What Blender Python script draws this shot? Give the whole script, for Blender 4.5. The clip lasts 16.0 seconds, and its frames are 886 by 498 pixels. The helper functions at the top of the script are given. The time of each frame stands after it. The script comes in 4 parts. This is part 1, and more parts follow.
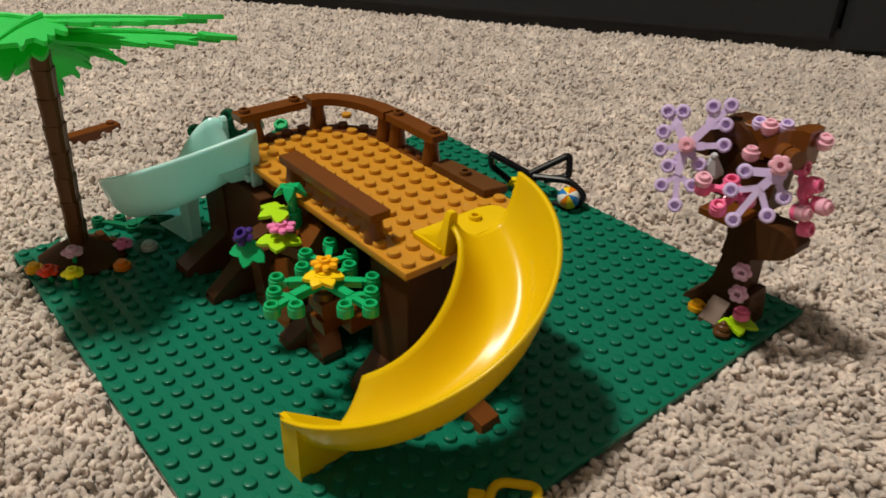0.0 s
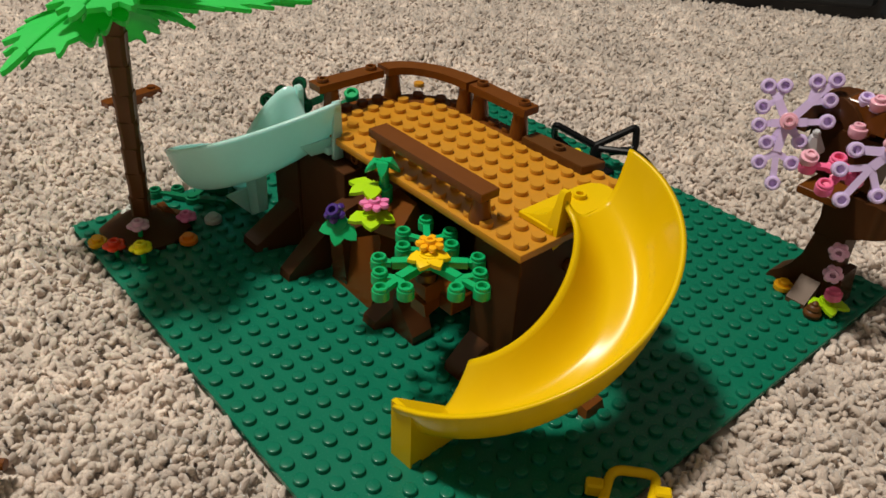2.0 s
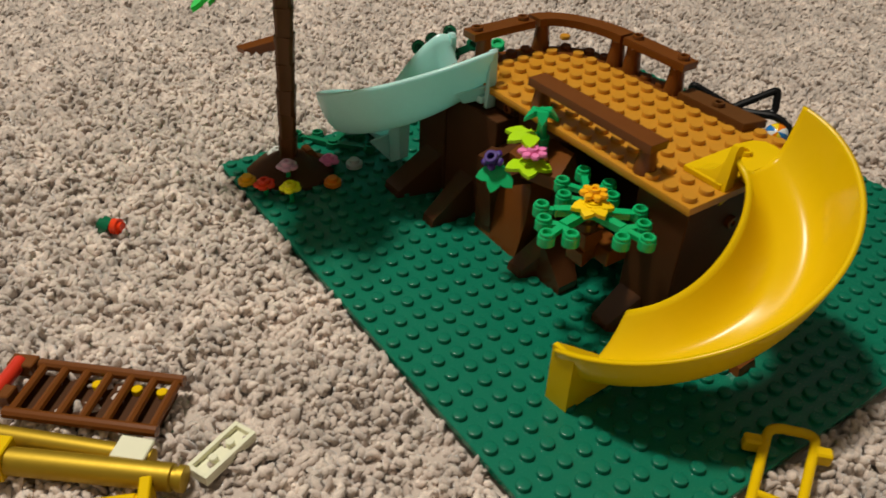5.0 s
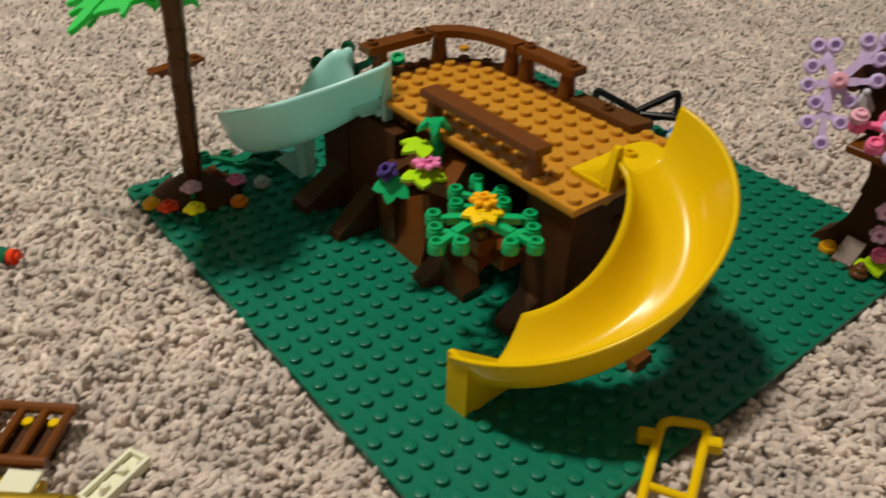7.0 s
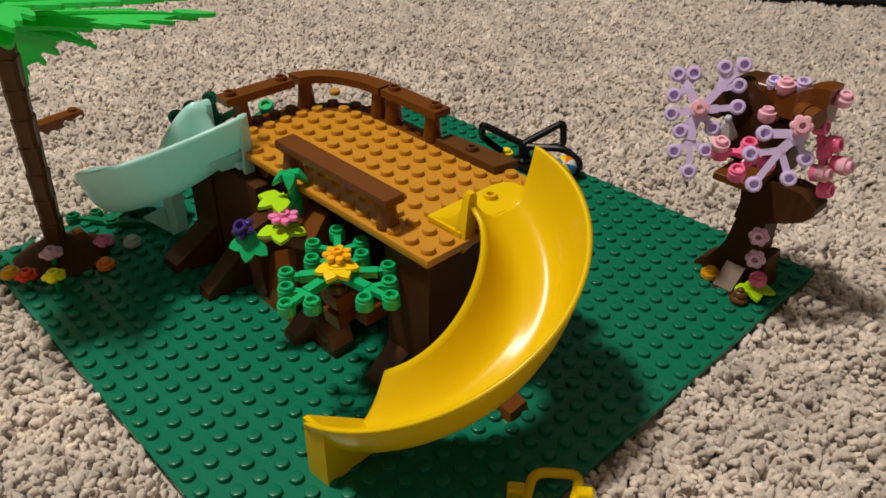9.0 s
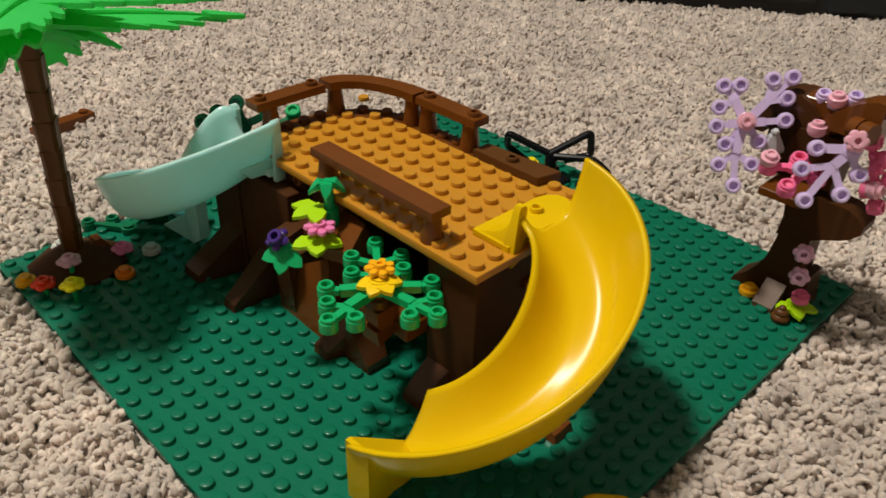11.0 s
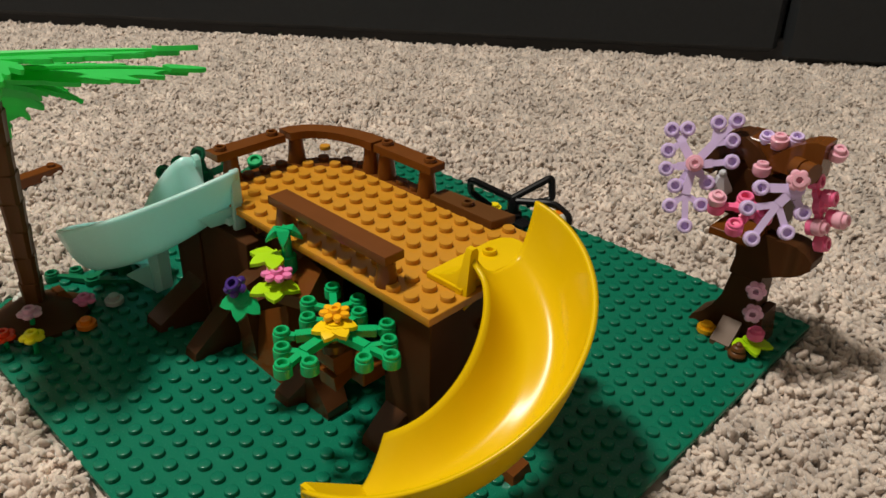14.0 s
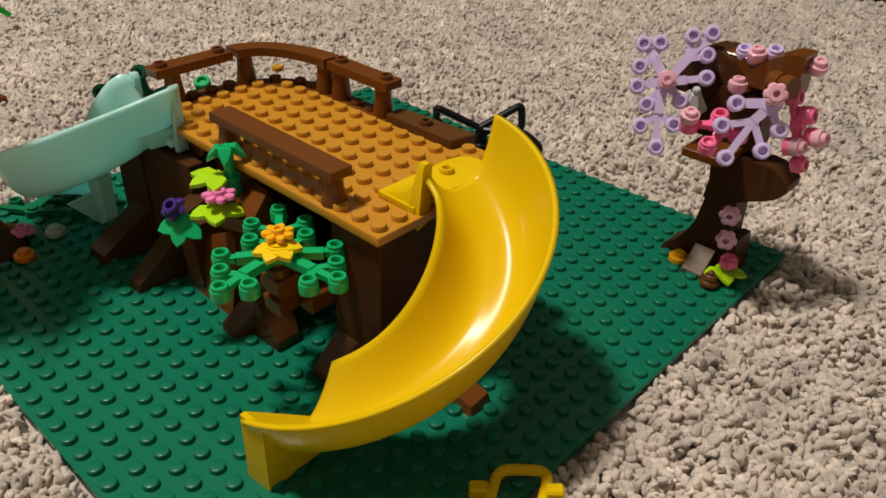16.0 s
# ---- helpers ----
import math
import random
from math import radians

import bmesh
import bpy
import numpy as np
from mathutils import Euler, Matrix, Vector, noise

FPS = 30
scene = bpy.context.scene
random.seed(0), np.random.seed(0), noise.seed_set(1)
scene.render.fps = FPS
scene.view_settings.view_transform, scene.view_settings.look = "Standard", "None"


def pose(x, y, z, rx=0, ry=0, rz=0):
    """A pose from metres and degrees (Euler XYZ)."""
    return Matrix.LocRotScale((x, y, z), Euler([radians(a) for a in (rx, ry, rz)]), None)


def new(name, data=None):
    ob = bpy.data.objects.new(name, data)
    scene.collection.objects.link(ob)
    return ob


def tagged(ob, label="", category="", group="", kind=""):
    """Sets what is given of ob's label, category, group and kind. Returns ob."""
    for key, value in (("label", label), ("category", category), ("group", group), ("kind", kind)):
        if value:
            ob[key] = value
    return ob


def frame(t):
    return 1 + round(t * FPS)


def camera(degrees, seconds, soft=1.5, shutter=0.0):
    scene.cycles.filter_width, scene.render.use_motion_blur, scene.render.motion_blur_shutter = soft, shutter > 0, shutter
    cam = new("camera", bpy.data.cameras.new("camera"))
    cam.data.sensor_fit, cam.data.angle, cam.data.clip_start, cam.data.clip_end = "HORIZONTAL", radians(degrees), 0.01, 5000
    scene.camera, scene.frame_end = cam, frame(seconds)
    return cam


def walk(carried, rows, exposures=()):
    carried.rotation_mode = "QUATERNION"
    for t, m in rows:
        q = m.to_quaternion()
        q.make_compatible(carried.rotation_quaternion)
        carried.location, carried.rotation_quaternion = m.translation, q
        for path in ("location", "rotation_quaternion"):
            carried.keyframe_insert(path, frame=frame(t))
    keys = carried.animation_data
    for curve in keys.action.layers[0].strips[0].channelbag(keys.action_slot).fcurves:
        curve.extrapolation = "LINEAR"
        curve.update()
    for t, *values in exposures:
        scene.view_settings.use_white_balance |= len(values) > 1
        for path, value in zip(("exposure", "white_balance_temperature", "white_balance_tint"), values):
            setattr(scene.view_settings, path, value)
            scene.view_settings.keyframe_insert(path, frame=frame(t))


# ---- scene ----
cam = camera(58.2, 16.0, 1.6, 0.5)
U = 0.008  # one stud pitch of the toy bricks in metres
ROWS = [
    (0.0, 46.574, -6.360, 24.801, 59.115, -1.314, 50.477),
    (0.5, 43.912, -6.361, 24.794, 58.379, -1.598, 50.496),
    (1.0, 42.748, -6.729, 24.633, 57.447, -1.802, 50.401),
    (1.5, 42.875, -8.420, 24.597, 56.654, -1.944, 50.226),
    (2.0, 42.155, -9.315, 24.620, 56.385, -2.205, 49.795),
    (2.5, 42.362, -9.029, 24.543, 56.235, -2.310, 49.305),
    (3.0, 43.346, -7.283, 24.868, 56.345, -2.475, 48.984),
    (3.5, 43.646, -6.343, 24.680, 56.323, -2.627, 49.617),
    (4.0, 43.546, -7.396, 24.691, 55.774, -2.693, 51.851),
    (4.2, 42.425, -9.299, 24.776, 55.299, -2.384, 53.548),
    (6.3, 39.817, -14.065, 22.620, 53.206, -1.697, 55.969),
    (6.5, 40.558, -13.197, 23.455, 53.618, -1.690, 54.572),
    (7.0, 42.204, -11.040, 24.106, 54.939, -1.388, 51.154),
    (7.5, 43.937, -7.811, 24.976, 56.193, -0.667, 48.668),
    (8.0, 44.432, -6.793, 24.752, 56.818, -0.043, 46.930),
    (10.5, 41.448, -7.361, 24.311, 56.656, -0.970, 45.689),
    (11.0, 40.978, -7.712, 23.955, 57.191, -1.362, 45.944),
    (11.5, 39.101, -9.116, 21.067, 58.492, -1.496, 45.936),
    (12.0, 38.967, -9.647, 20.415, 59.409, -1.351, 45.890),
    (12.5, 40.136, -8.656, 21.457, 60.133, -1.063, 45.697),
    (13.0, 41.631, -7.399, 23.248, 60.784, -0.850, 45.069),
    (13.5, 41.980, -7.289, 23.762, 60.816, -0.859, 44.635),
    (14.0, 42.169, -7.293, 24.097, 60.686, -1.038, 44.299),
    (14.5, 42.067, -7.363, 24.259, 60.279, -1.260, 44.103),
    (15.0, 42.176, -7.347, 23.936, 59.448, -1.497, 43.863),
    (15.5, 42.389, -5.797, 22.056, 58.425, -1.503, 43.534),
    (16.0, 42.262, -5.653, 21.901, 57.409, -1.437, 43.181),
]
walk(cam, [(t, pose(x * U, y * U, z * U, rx, ry, rz)) for t, x, y, z, rx, ry, rz in ROWS],
     [(0.0, 0.0), (4.0, 0.0), (6.3, -0.27), (6.8, -0.15), (7.5, -0.03), (16.0, -0.04)])

# ---- world and light: a closed room, one warm hanging bulb ----
world = bpy.data.worlds.new("room_world")
scene.world = world
world.use_nodes = True
world.node_tree.nodes["Background"].inputs[0].default_value = (1.0, 0.9, 0.78, 1)
world.node_tree.nodes["Background"].inputs[1].default_value = 0.06


def bulb(loc, watts, colour):
    data = bpy.data.lights.new("ceiling_bulb_light", "POINT")
    data.shadow_soft_size, data.energy, data.color = 0.085, watts, colour
    ob = new("ceiling_bulb_light", data)
    ob.location = loc
    return ob


bulb((-0.23, -0.19, 1.45), 82, (1.0, 0.945, 0.83))
scene.view_settings.exposure = 0.0


# ---- materials ----
def nodes_of(name):
    m = bpy.data.materials.new(name)
    m.use_nodes = True
    t = m.node_tree
    return m, t, t.nodes["Principled BSDF"]


def plastic(name, rgb, rough=0.24, wear=0.10, clear=0.0, shine=0.4):
    """Moulded glossy plastic with a faint unevenness, fine scratches and handling marks."""
    m, t, p = nodes_of(name)
    n, l = t.nodes, t.links
    co = n.new("ShaderNodeTexCoord")
    big = n.new("ShaderNodeTexNoise")
    big.inputs["Scale"].default_value, big.inputs["Detail"].default_value = 90, 4
    fine = n.new("ShaderNodeTexNoise")
    fine.inputs["Scale"].default_value, fine.inputs["Detail"].default_value = 1400, 3
    l.new(co.outputs["Object"], big.inputs["Vector"])
    l.new(co.outputs["Object"], fine.inputs["Vector"])
    mix = n.new("ShaderNodeMix")
    mix.data_type = "RGBA"
    mix.inputs["A"].default_value = (*[c * (1 - wear) for c in rgb], 1)
    mix.inputs["B"].default_value = (*[min(1, c * (1 + wear) + 0.004) for c in rgb], 1)
    l.new(big.outputs["Fac"], mix.inputs["Factor"])
    l.new(mix.outputs["Result"], p.inputs["Base Color"])
    ra = n.new("ShaderNodeMapRange")
    ra.inputs["To Min"].default_value, ra.inputs["To Max"].default_value = rough * 0.88, rough * 1.15
    l.new(fine.outputs["Fac"], ra.inputs["Value"])
    l.new(ra.outputs["Result"], p.inputs["Roughness"])
    b = n.new("ShaderNodeBump")
    b.inputs["Strength"].default_value, b.inputs["Distance"].default_value = 0.06, 0.0002
    l.new(big.outputs["Fac"], b.inputs["Height"])
    l.new(b.outputs["Normal"], p.inputs["Normal"])
    p.inputs["IOR"].default_value, p.inputs["Specular IOR Level"].default_value = 1.5, shine
    if clear:
        p.inputs["Transmission Weight"].default_value = clear
    return m


GREEN = plastic("green_baseplate_plastic", (0.0025, 0.152, 0.086), 0.26, 0.06)
YELLOW = plastic("yellow_plastic", (0.77, 0.50, 0.0004), 0.22, 0.03, shine=0.17)
NOUGAT = plastic("ochre_orange_plastic", (0.56, 0.25, 0.02), 0.22, 0.06)
BROWN = plastic("reddish_brown_plastic", (0.152, 0.045, 0.006), 0.22, 0.1, shine=0.32)
DARKBROWN = plastic("dark_brown_plastic", (0.074, 0.026, 0.008), 0.22, 0.1)
WALLBROWN = plastic("deep_brown_plastic", (0.066, 0.023, 0.006), 0.46, 0.1, shine=0.12)
PALMBROWN = plastic("brown_trunk_plastic", (0.11, 0.040, 0.008), 0.4, 0.1, shine=0.25)
LEAFGREEN = plastic("leaf_green_plastic", (0.005, 0.42, 0.14), 0.22, 0.05)
DARKGREEN = plastic("dark_green_plastic", (0.003, 0.15, 0.065), 0.25, 0.05)
LIME = plastic("lime_plastic", (0.42, 0.72, 0.008), 0.24, 0.04)
ORCHID = plastic("orchid_plastic", (0.76, 0.42, 0.60), 0.24, 0.04)
PINK = plastic("pink_plastic", (0.86, 0.22, 0.48), 0.24, 0.04)
MAGENTA = plastic("dark_pink_plastic", (0.86, 0.15, 0.32), 0.24, 0.04)
PURPLE = plastic("purple_plastic", (0.055, 0.02, 0.20), 0.24, 0.05)
RED = plastic("red_plastic", (0.82, 0.05, 0.008), 0.22, 0.04)
ORANGE = plastic("orange_plastic", (0.85, 0.22, 0.005), 0.22, 0.04)
AMBER = plastic("yellow_orange_plastic", (0.95, 0.46, 0.008), 0.22, 0.04)
CREAM = plastic("cream_plastic", (0.80, 0.78, 0.58), 0.3, 0.04)
WHITE = plastic("white_plastic", (0.82, 0.82, 0.78), 0.26, 0.03)
CLEAR = plastic("milky_clear_plastic", (0.72, 0.76, 0.74), 0.15, 0.03, 0.35)
BLACK = plastic("black_plastic", (0.006, 0.006, 0.007), 0.26, 0.1, shine=0.18)
SILVER = plastic("silver_grey_plastic", (0.55, 0.55, 0.57), 0.22, 0.1, shine=0.8)
BLUE = plastic("blue_plastic", (0.02, 0.2, 0.55), 0.2, 0.05)
BLACKBROWN = plastic("black_brown_sofa_base", (0.01, 0.01, 0.012), 0.45, 0.1)


def gold_material():
    m, t, p = nodes_of("satin_gold_coat")
    n, l = t.nodes, t.links
    co, no, ra = n.new("ShaderNodeTexCoord"), n.new("ShaderNodeTexNoise"), n.new("ShaderNodeMapRange")
    no.inputs["Scale"].default_value = 600
    l.new(co.outputs["Object"], no.inputs["Vector"])
    l.new(no.outputs["Fac"], ra.inputs["Value"])
    ra.inputs["To Min"].default_value, ra.inputs["To Max"].default_value = 0.42, 0.56
    l.new(ra.outputs["Result"], p.inputs["Roughness"])
    p.inputs["Base Color"].default_value = (0.44, 0.29, 0.022, 1)
    p.inputs["Metallic"].default_value = 0.75
    return m


GOLD = gold_material()


def leaf_material(name, rgb, through_rgb, share=0.4, rough=0.4):
    """Thin plastic: glossy skin, and some light shines through it."""
    m = plastic(name, rgb, rough, 0.05)
    t = m.node_tree
    p, out = t.nodes["Principled BSDF"], t.nodes["Material Output"]
    tr, mix = t.nodes.new("ShaderNodeBsdfTranslucent"), t.nodes.new("ShaderNodeMixShader")
    tr.inputs["Color"].default_value = (*through_rgb, 1)
    mix.inputs["Fac"].default_value = share
    t.links.new(p.outputs["BSDF"], mix.inputs[1])
    t.links.new(tr.outputs["BSDF"], mix.inputs[2])
    t.links.new(mix.outputs["Shader"], out.inputs["Surface"])
    return m


AQUA = leaf_material("pale_aqua_plastic", (0.53, 0.97, 0.89), (0.58, 0.98, 0.93), 0.13, 0.26)
thick = AQUA.node_tree.nodes["Principled BSDF"].inputs
thick["Subsurface Weight"].default_value, thick["Subsurface Scale"].default_value = 0.7, 0.004
thick["Subsurface Radius"].default_value = (0.8, 1.0, 1.0)
PALMGREEN = leaf_material("palm_leaf_plastic", (0.07, 0.82, 0.17), (0.10, 0.80, 0.20), 0.42)
LAVENDER = leaf_material("lavender_plastic", (0.76, 0.60, 0.94), (0.78, 0.64, 0.95), 0.1, 0.22)
PALEPINK = leaf_material("pale_pink_plastic", (0.94, 0.50, 0.62), (0.94, 0.55, 0.66), 0.12, 0.22)


def yarn_material():
    """Plush carpet yarn: greys and beiges that vary from tuft to tuft and over larger patches."""
    m, t, p = nodes_of("carpet_yarn")
    n, l = t.nodes, t.links
    geo, co = n.new("ShaderNodeNewGeometry"), n.new("ShaderNodeTexCoord")
    ramp = n.new("ShaderNodeValToRGB")
    e = ramp.color_ramp.elements
    e[0].position, e[0].color = 0.0, (0.68, 0.555, 0.48, 1)
    e[1].position, e[1].color = 1.0, (0.86, 0.73, 0.63, 1)
    mid = e.new(0.4)
    mid.color = (0.72, 0.60, 0.52, 1)
    l.new(geo.outputs["Random Per Island"], ramp.inputs["Fac"])
    patch = n.new("ShaderNodeTexNoise")
    patch.inputs["Scale"].default_value, patch.inputs["Detail"].default_value = 14, 3
    l.new(co.outputs["Object"], patch.inputs["Vector"])
    pr = n.new("ShaderNodeMapRange")
    pr.inputs["From Min"].default_value, pr.inputs["From Max"].default_value = 0.3, 0.7
    pr.inputs["To Min"].default_value, pr.inputs["To Max"].default_value = 0.82, 1.08
    l.new(patch.outputs["Fac"], pr.inputs["Value"])
    # stud-sized mottling in the colour stands in for shading between lumps of pile
    clump_shade = n.new("ShaderNodeTexNoise")
    clump_shade.inputs["Scale"].default_value, clump_shade.inputs["Detail"].default_value = 95, 3
    l.new(co.outputs["Object"], clump_shade.inputs["Vector"])
    cr = n.new("ShaderNodeMapRange")
    cr.inputs["From Min"].default_value, cr.inputs["From Max"].default_value = 0.32, 0.66
    cr.inputs["To Min"].default_value, cr.inputs["To Max"].default_value = 0.66, 1.12
    l.new(clump_shade.outputs["Fac"], cr.inputs["Value"])
    both = n.new("ShaderNodeMath")
    both.operation = "MULTIPLY"
    l.new(pr.outputs["Result"], both.inputs[0])
    l.new(cr.outputs["Result"], both.inputs[1])
    fibre = n.new("ShaderNodeTexNoise")
    fibre.inputs["Scale"].default_value, fibre.inputs["Detail"].default_value = 1700, 3
    l.new(co.outputs["Object"], fibre.inputs["Vector"])
    fr = n.new("ShaderNodeMapRange")
    fr.inputs["To Min"].default_value, fr.inputs["To Max"].default_value = 0.68, 1.3
    l.new(fibre.outputs["Fac"], fr.inputs["Value"])
    mul = n.new("ShaderNodeMath")
    mul.operation = "MULTIPLY"
    l.new(both.outputs["Value"], mul.inputs[0])
    l.new(fr.outputs["Result"], mul.inputs[1])
    sc = n.new("ShaderNodeVectorMath")
    sc.operation = "SCALE"
    l.new(ramp.outputs["Color"], sc.inputs[0])
    l.new(mul.outputs["Value"], sc.inputs["Scale"])
    l.new(sc.outputs["Vector"], p.inputs["Base Color"])
    p.inputs["Roughness"].default_value = 0.9
    p.inputs["Sheen Weight"].default_value = 0.7
    p.inputs["Specular IOR Level"].default_value = 0.15
    b = n.new("ShaderNodeBump")
    b.inputs["Strength"].default_value, b.inputs["Distance"].default_value = 0.5, 0.0005
    l.new(fibre.outputs["Fac"], b.inputs["Height"])
    l.new(b.outputs["Normal"], p.inputs["Normal"])
    return m


YARN = yarn_material()


def rough_material(name, a, b_, scale, rough, bump=0.3):
    m, t, p = nodes_of(name)
    n, l = t.nodes, t.links
    co, no, mix, bu = n.new("ShaderNodeTexCoord"), n.new("ShaderNodeTexNoise"), n.new("ShaderNodeMix"), n.new("ShaderNodeBump")
    no.inputs["Scale"].default_value, no.inputs["Detail"].default_value = scale, 6
    mix.data_type = "RGBA"
    mix.inputs["A"].default_value, mix.inputs["B"].default_value = (*a, 1), (*b_, 1)
    l.new(co.outputs["Object"], no.inputs["Vector"])
    l.new(no.outputs["Fac"], mix.inputs["Factor"])
    l.new(mix.outputs["Result"], p.inputs["Base Color"])
    l.new(no.outputs["Fac"], bu.inputs["Height"])
    bu.inputs["Strength"].default_value, bu.inputs["Distance"].default_value = bump, 0.001
    l.new(bu.outputs["Normal"], p.inputs["Normal"])
    p.inputs["Roughness"].default_value = rough
    return m


BACKING = rough_material("carpet_backing", (0.46, 0.385, 0.335), (0.58, 0.49, 0.425), 500, 0.95)
PAINT = rough_material("warm_wall_paint", (0.34, 0.32, 0.28), (0.38, 0.355, 0.315), 60, 0.8, 0.1)
# ceiling tone kept dark to reduce bounced fill from above
CEILING = rough_material("low_bounce_ceiling", (0.2, 0.19, 0.175), (0.24, 0.23, 0.21), 60, 0.9, 0.1)
LEATHER = rough_material("dark_sofa_leather", (0.0035, 0.0055, 0.0075), (0.009, 0.0125, 0.0165), 220, 0.5, 0.35)


# ---- mesh helpers: all lengths in studs of 8 mm ----
ORIGIN = {}


def thing(name, loc, label, category, group="", kind=""):
    ob = new(name)
    ob.empty_display_size = 0.01
    ob.location = Vector(loc) * U
    ORIGIN[ob] = Vector(loc)
    return tagged(ob, label, category, group, kind)


def part(name, bm, material, parent, label="", sharp=32):
    """Links a bmesh, given in studs in the place's axes, as one mesh under its thing."""
    o = ORIGIN[parent] if parent else Vector((0, 0, 0))
    for v in bm.verts:
        v.co = (v.co - o) * U
    bm.normal_update()
    me = bpy.data.meshes.new(name)
    bm.to_mesh(me)
    bm.free()
    me.materials.append(material)
    me.polygons.foreach_set("use_smooth", [True] * len(me.polygons))
    me.set_sharp_from_angle(angle=radians(sharp))
    ob = new(name, me)
    if parent:
        ob.parent = parent
        ORIGIN[ob] = o
    if label:
        ob["label"] = label
    return ob


def hull(bm, pts, m=None):
    vs = [bm.verts.new((m @ Vector(p)) if m else p) for p in pts]
    bmesh.ops.convex_hull(bm, input=vs)
    return bm


def block(bm, lo, hi, c=0.03, m=None):
    """A box with chamfered edges."""
    pts = []
    for x in (0, 1):
        for y in (0, 1):
            for z in (0, 1):
                p = [(lo, hi)[k][i] for i, k in enumerate((x, y, z))]
                s = [(1, -1)[k] for k in (x, y, z)]
                for a in range(3):
                    pts.append([p[i] + (0 if i == a else s[i] * c) for i in range(3)])
    return hull(bm, pts, m)


def prism(bm, outline, z0, z1, c=0.03, m=None):
    """A plate of any outline (anticlockwise), with slightly rounded rims."""
    n = len(outline)
    mid = Vector((sum(p[0] for p in outline) / n, sum(p[1] for p in outline) / n))
    rings = []
    for z, k in ((z0, c), (z0 + c, 0), (z1 - c, 0), (z1, c)):
        ring = []
        for x, y in outline:
            d = Vector((x, y)) - mid
            d = d * (1 - k / max(d.length, 1e-4))
            co = Vector((mid.x + d.x, mid.y + d.y, z))
            ring.append(bm.verts.new((m @ co) if m else co))
        rings.append(ring)
    for a, b in zip(rings, rings[1:]):
        for i in range(n):
            bm.faces.new((a[i], a[(i + 1) % n], b[(i + 1) % n], b[i]))
    bm.faces.new(rings[0][::-1])
    bm.faces.new(rings[-1])
    return bm


def lathe(bm, profile, m, seg=20, close=True):
    """Turns a profile of (radius, height), from the bottom up, round the axis of m."""
    rings = []
    for r, z in profile:
        if r < 1e-5:
            rings.append([bm.verts.new(m @ Vector((0, 0, z)))])
        else:
            rings.append([bm.verts.new(m @ Vector((r * math.cos(k * math.tau / seg), r * math.sin(k * math.tau / seg), z))) for k in range(seg)])
    for a, b in zip(rings, rings[1:]):
        for i in range(seg):
            j = (i + 1) % seg
            if len(a) == 1 and len(b) == 1:
                continue
            if len(a) == 1:
                bm.faces.new((a[0], b[j], b[i]))
            elif len(b) == 1:
                bm.faces.new((a[i], a[j], b[0]))
            else:
                bm.faces.new((a[i], a[j], b[j], b[i]))
    if close and len(rings[0]) > 1:
        bm.faces.new(rings[0][::-1])
    if close and len(rings[-1]) > 1:
        bm.faces.new(rings[-1])
    return bm


def at(x, y, z, rx=0, ry=0, rz=0):
    return pose(x, y, z, rx, ry, rz)


def facing(p, n, spin=0):
    """A frame at p whose z axis points along n."""
    q = Vector(n).normalized().to_track_quat("Z", "Y").to_matrix().to_4x4()
    return Matrix.Translation(p) @ q @ pose(0, 0, 0, 0, 0, spin)


STUD = ((0.3, 0.0), (0.3, 0.17), (0.275, 0.2125), (0.0, 0.2125))
HOLLOW = ((0.3, 0.0), (0.3, 0.18), (0.28, 0.2125), (0.19, 0.2125), (0.17, 0.19), (0.17, 0.03), (0.0, 0.03))


def studs(bm, spots, z, profile=STUD, seg=16):
    for x, y in spots:
        lathe(bm, profile, at(x, y, z), seg, False)
    return bm


def tube(bm, path, r, seg=10, m=None):
    """A round bar along a path of points."""
    pts = [Vector(p) for p in path]
    up, rings = None, []
    for i, p in enumerate(pts):
        d = (pts[min(i + 1, len(pts) - 1)] - pts[max(i - 1, 0)]).normalized()
        if up is None:
            up = d.orthogonal().normalized()
        up = (up - d * up.dot(d)).normalized()
        s = d.cross(up)
        k = r[i] if isinstance(r, (list, tuple)) else r
        ring = []
        for a in range(seg):
            co = p + (up * math.cos(a * math.tau / seg) + s * math.sin(a * math.tau / seg)) * k
            ring.append(bm.verts.new((m @ co) if m else co))
        rings.append(ring)
    for a, b in zip(rings, rings[1:]):
        for i in range(seg):
            bm.faces.new((a[i], a[(i + 1) % seg], b[(i + 1) % seg], b[i]))
    bm.faces.new(rings[0][::-1])
    bm.faces.new(rings[-1])
    return bm


def bent(path, radius, n=5):
    """A path with its inner corners rounded."""
    p = [Vector(q) for q in path]
    out = [p[0]]
    for a, b, c in zip(p, p[1:], p[2:]):
        u, v = (a - b).normalized(), (c - b).normalized()
        s, e = b + u * radius, b + v * radius
        for k in range(n + 1):
            t = k / n
            out.append(s * (1 - t) ** 2 + b * 2 * t * (1 - t) + e * t ** 2)
    return out + [p[-1]]


def flower_outline(r, petals, dip, n=8):
    pts = []
    for k in range(petals * n):
        a = k * math.tau / (petals * n)
        w = abs(math.cos(a * petals / 2)) ** 0.7
        rr = r * (dip + (1 - dip) * w)
        pts.append((rr * math.cos(a), rr * math.sin(a)))
    return pts


# ---- structure: carpeted floor, room ----
GROUND = -0.35


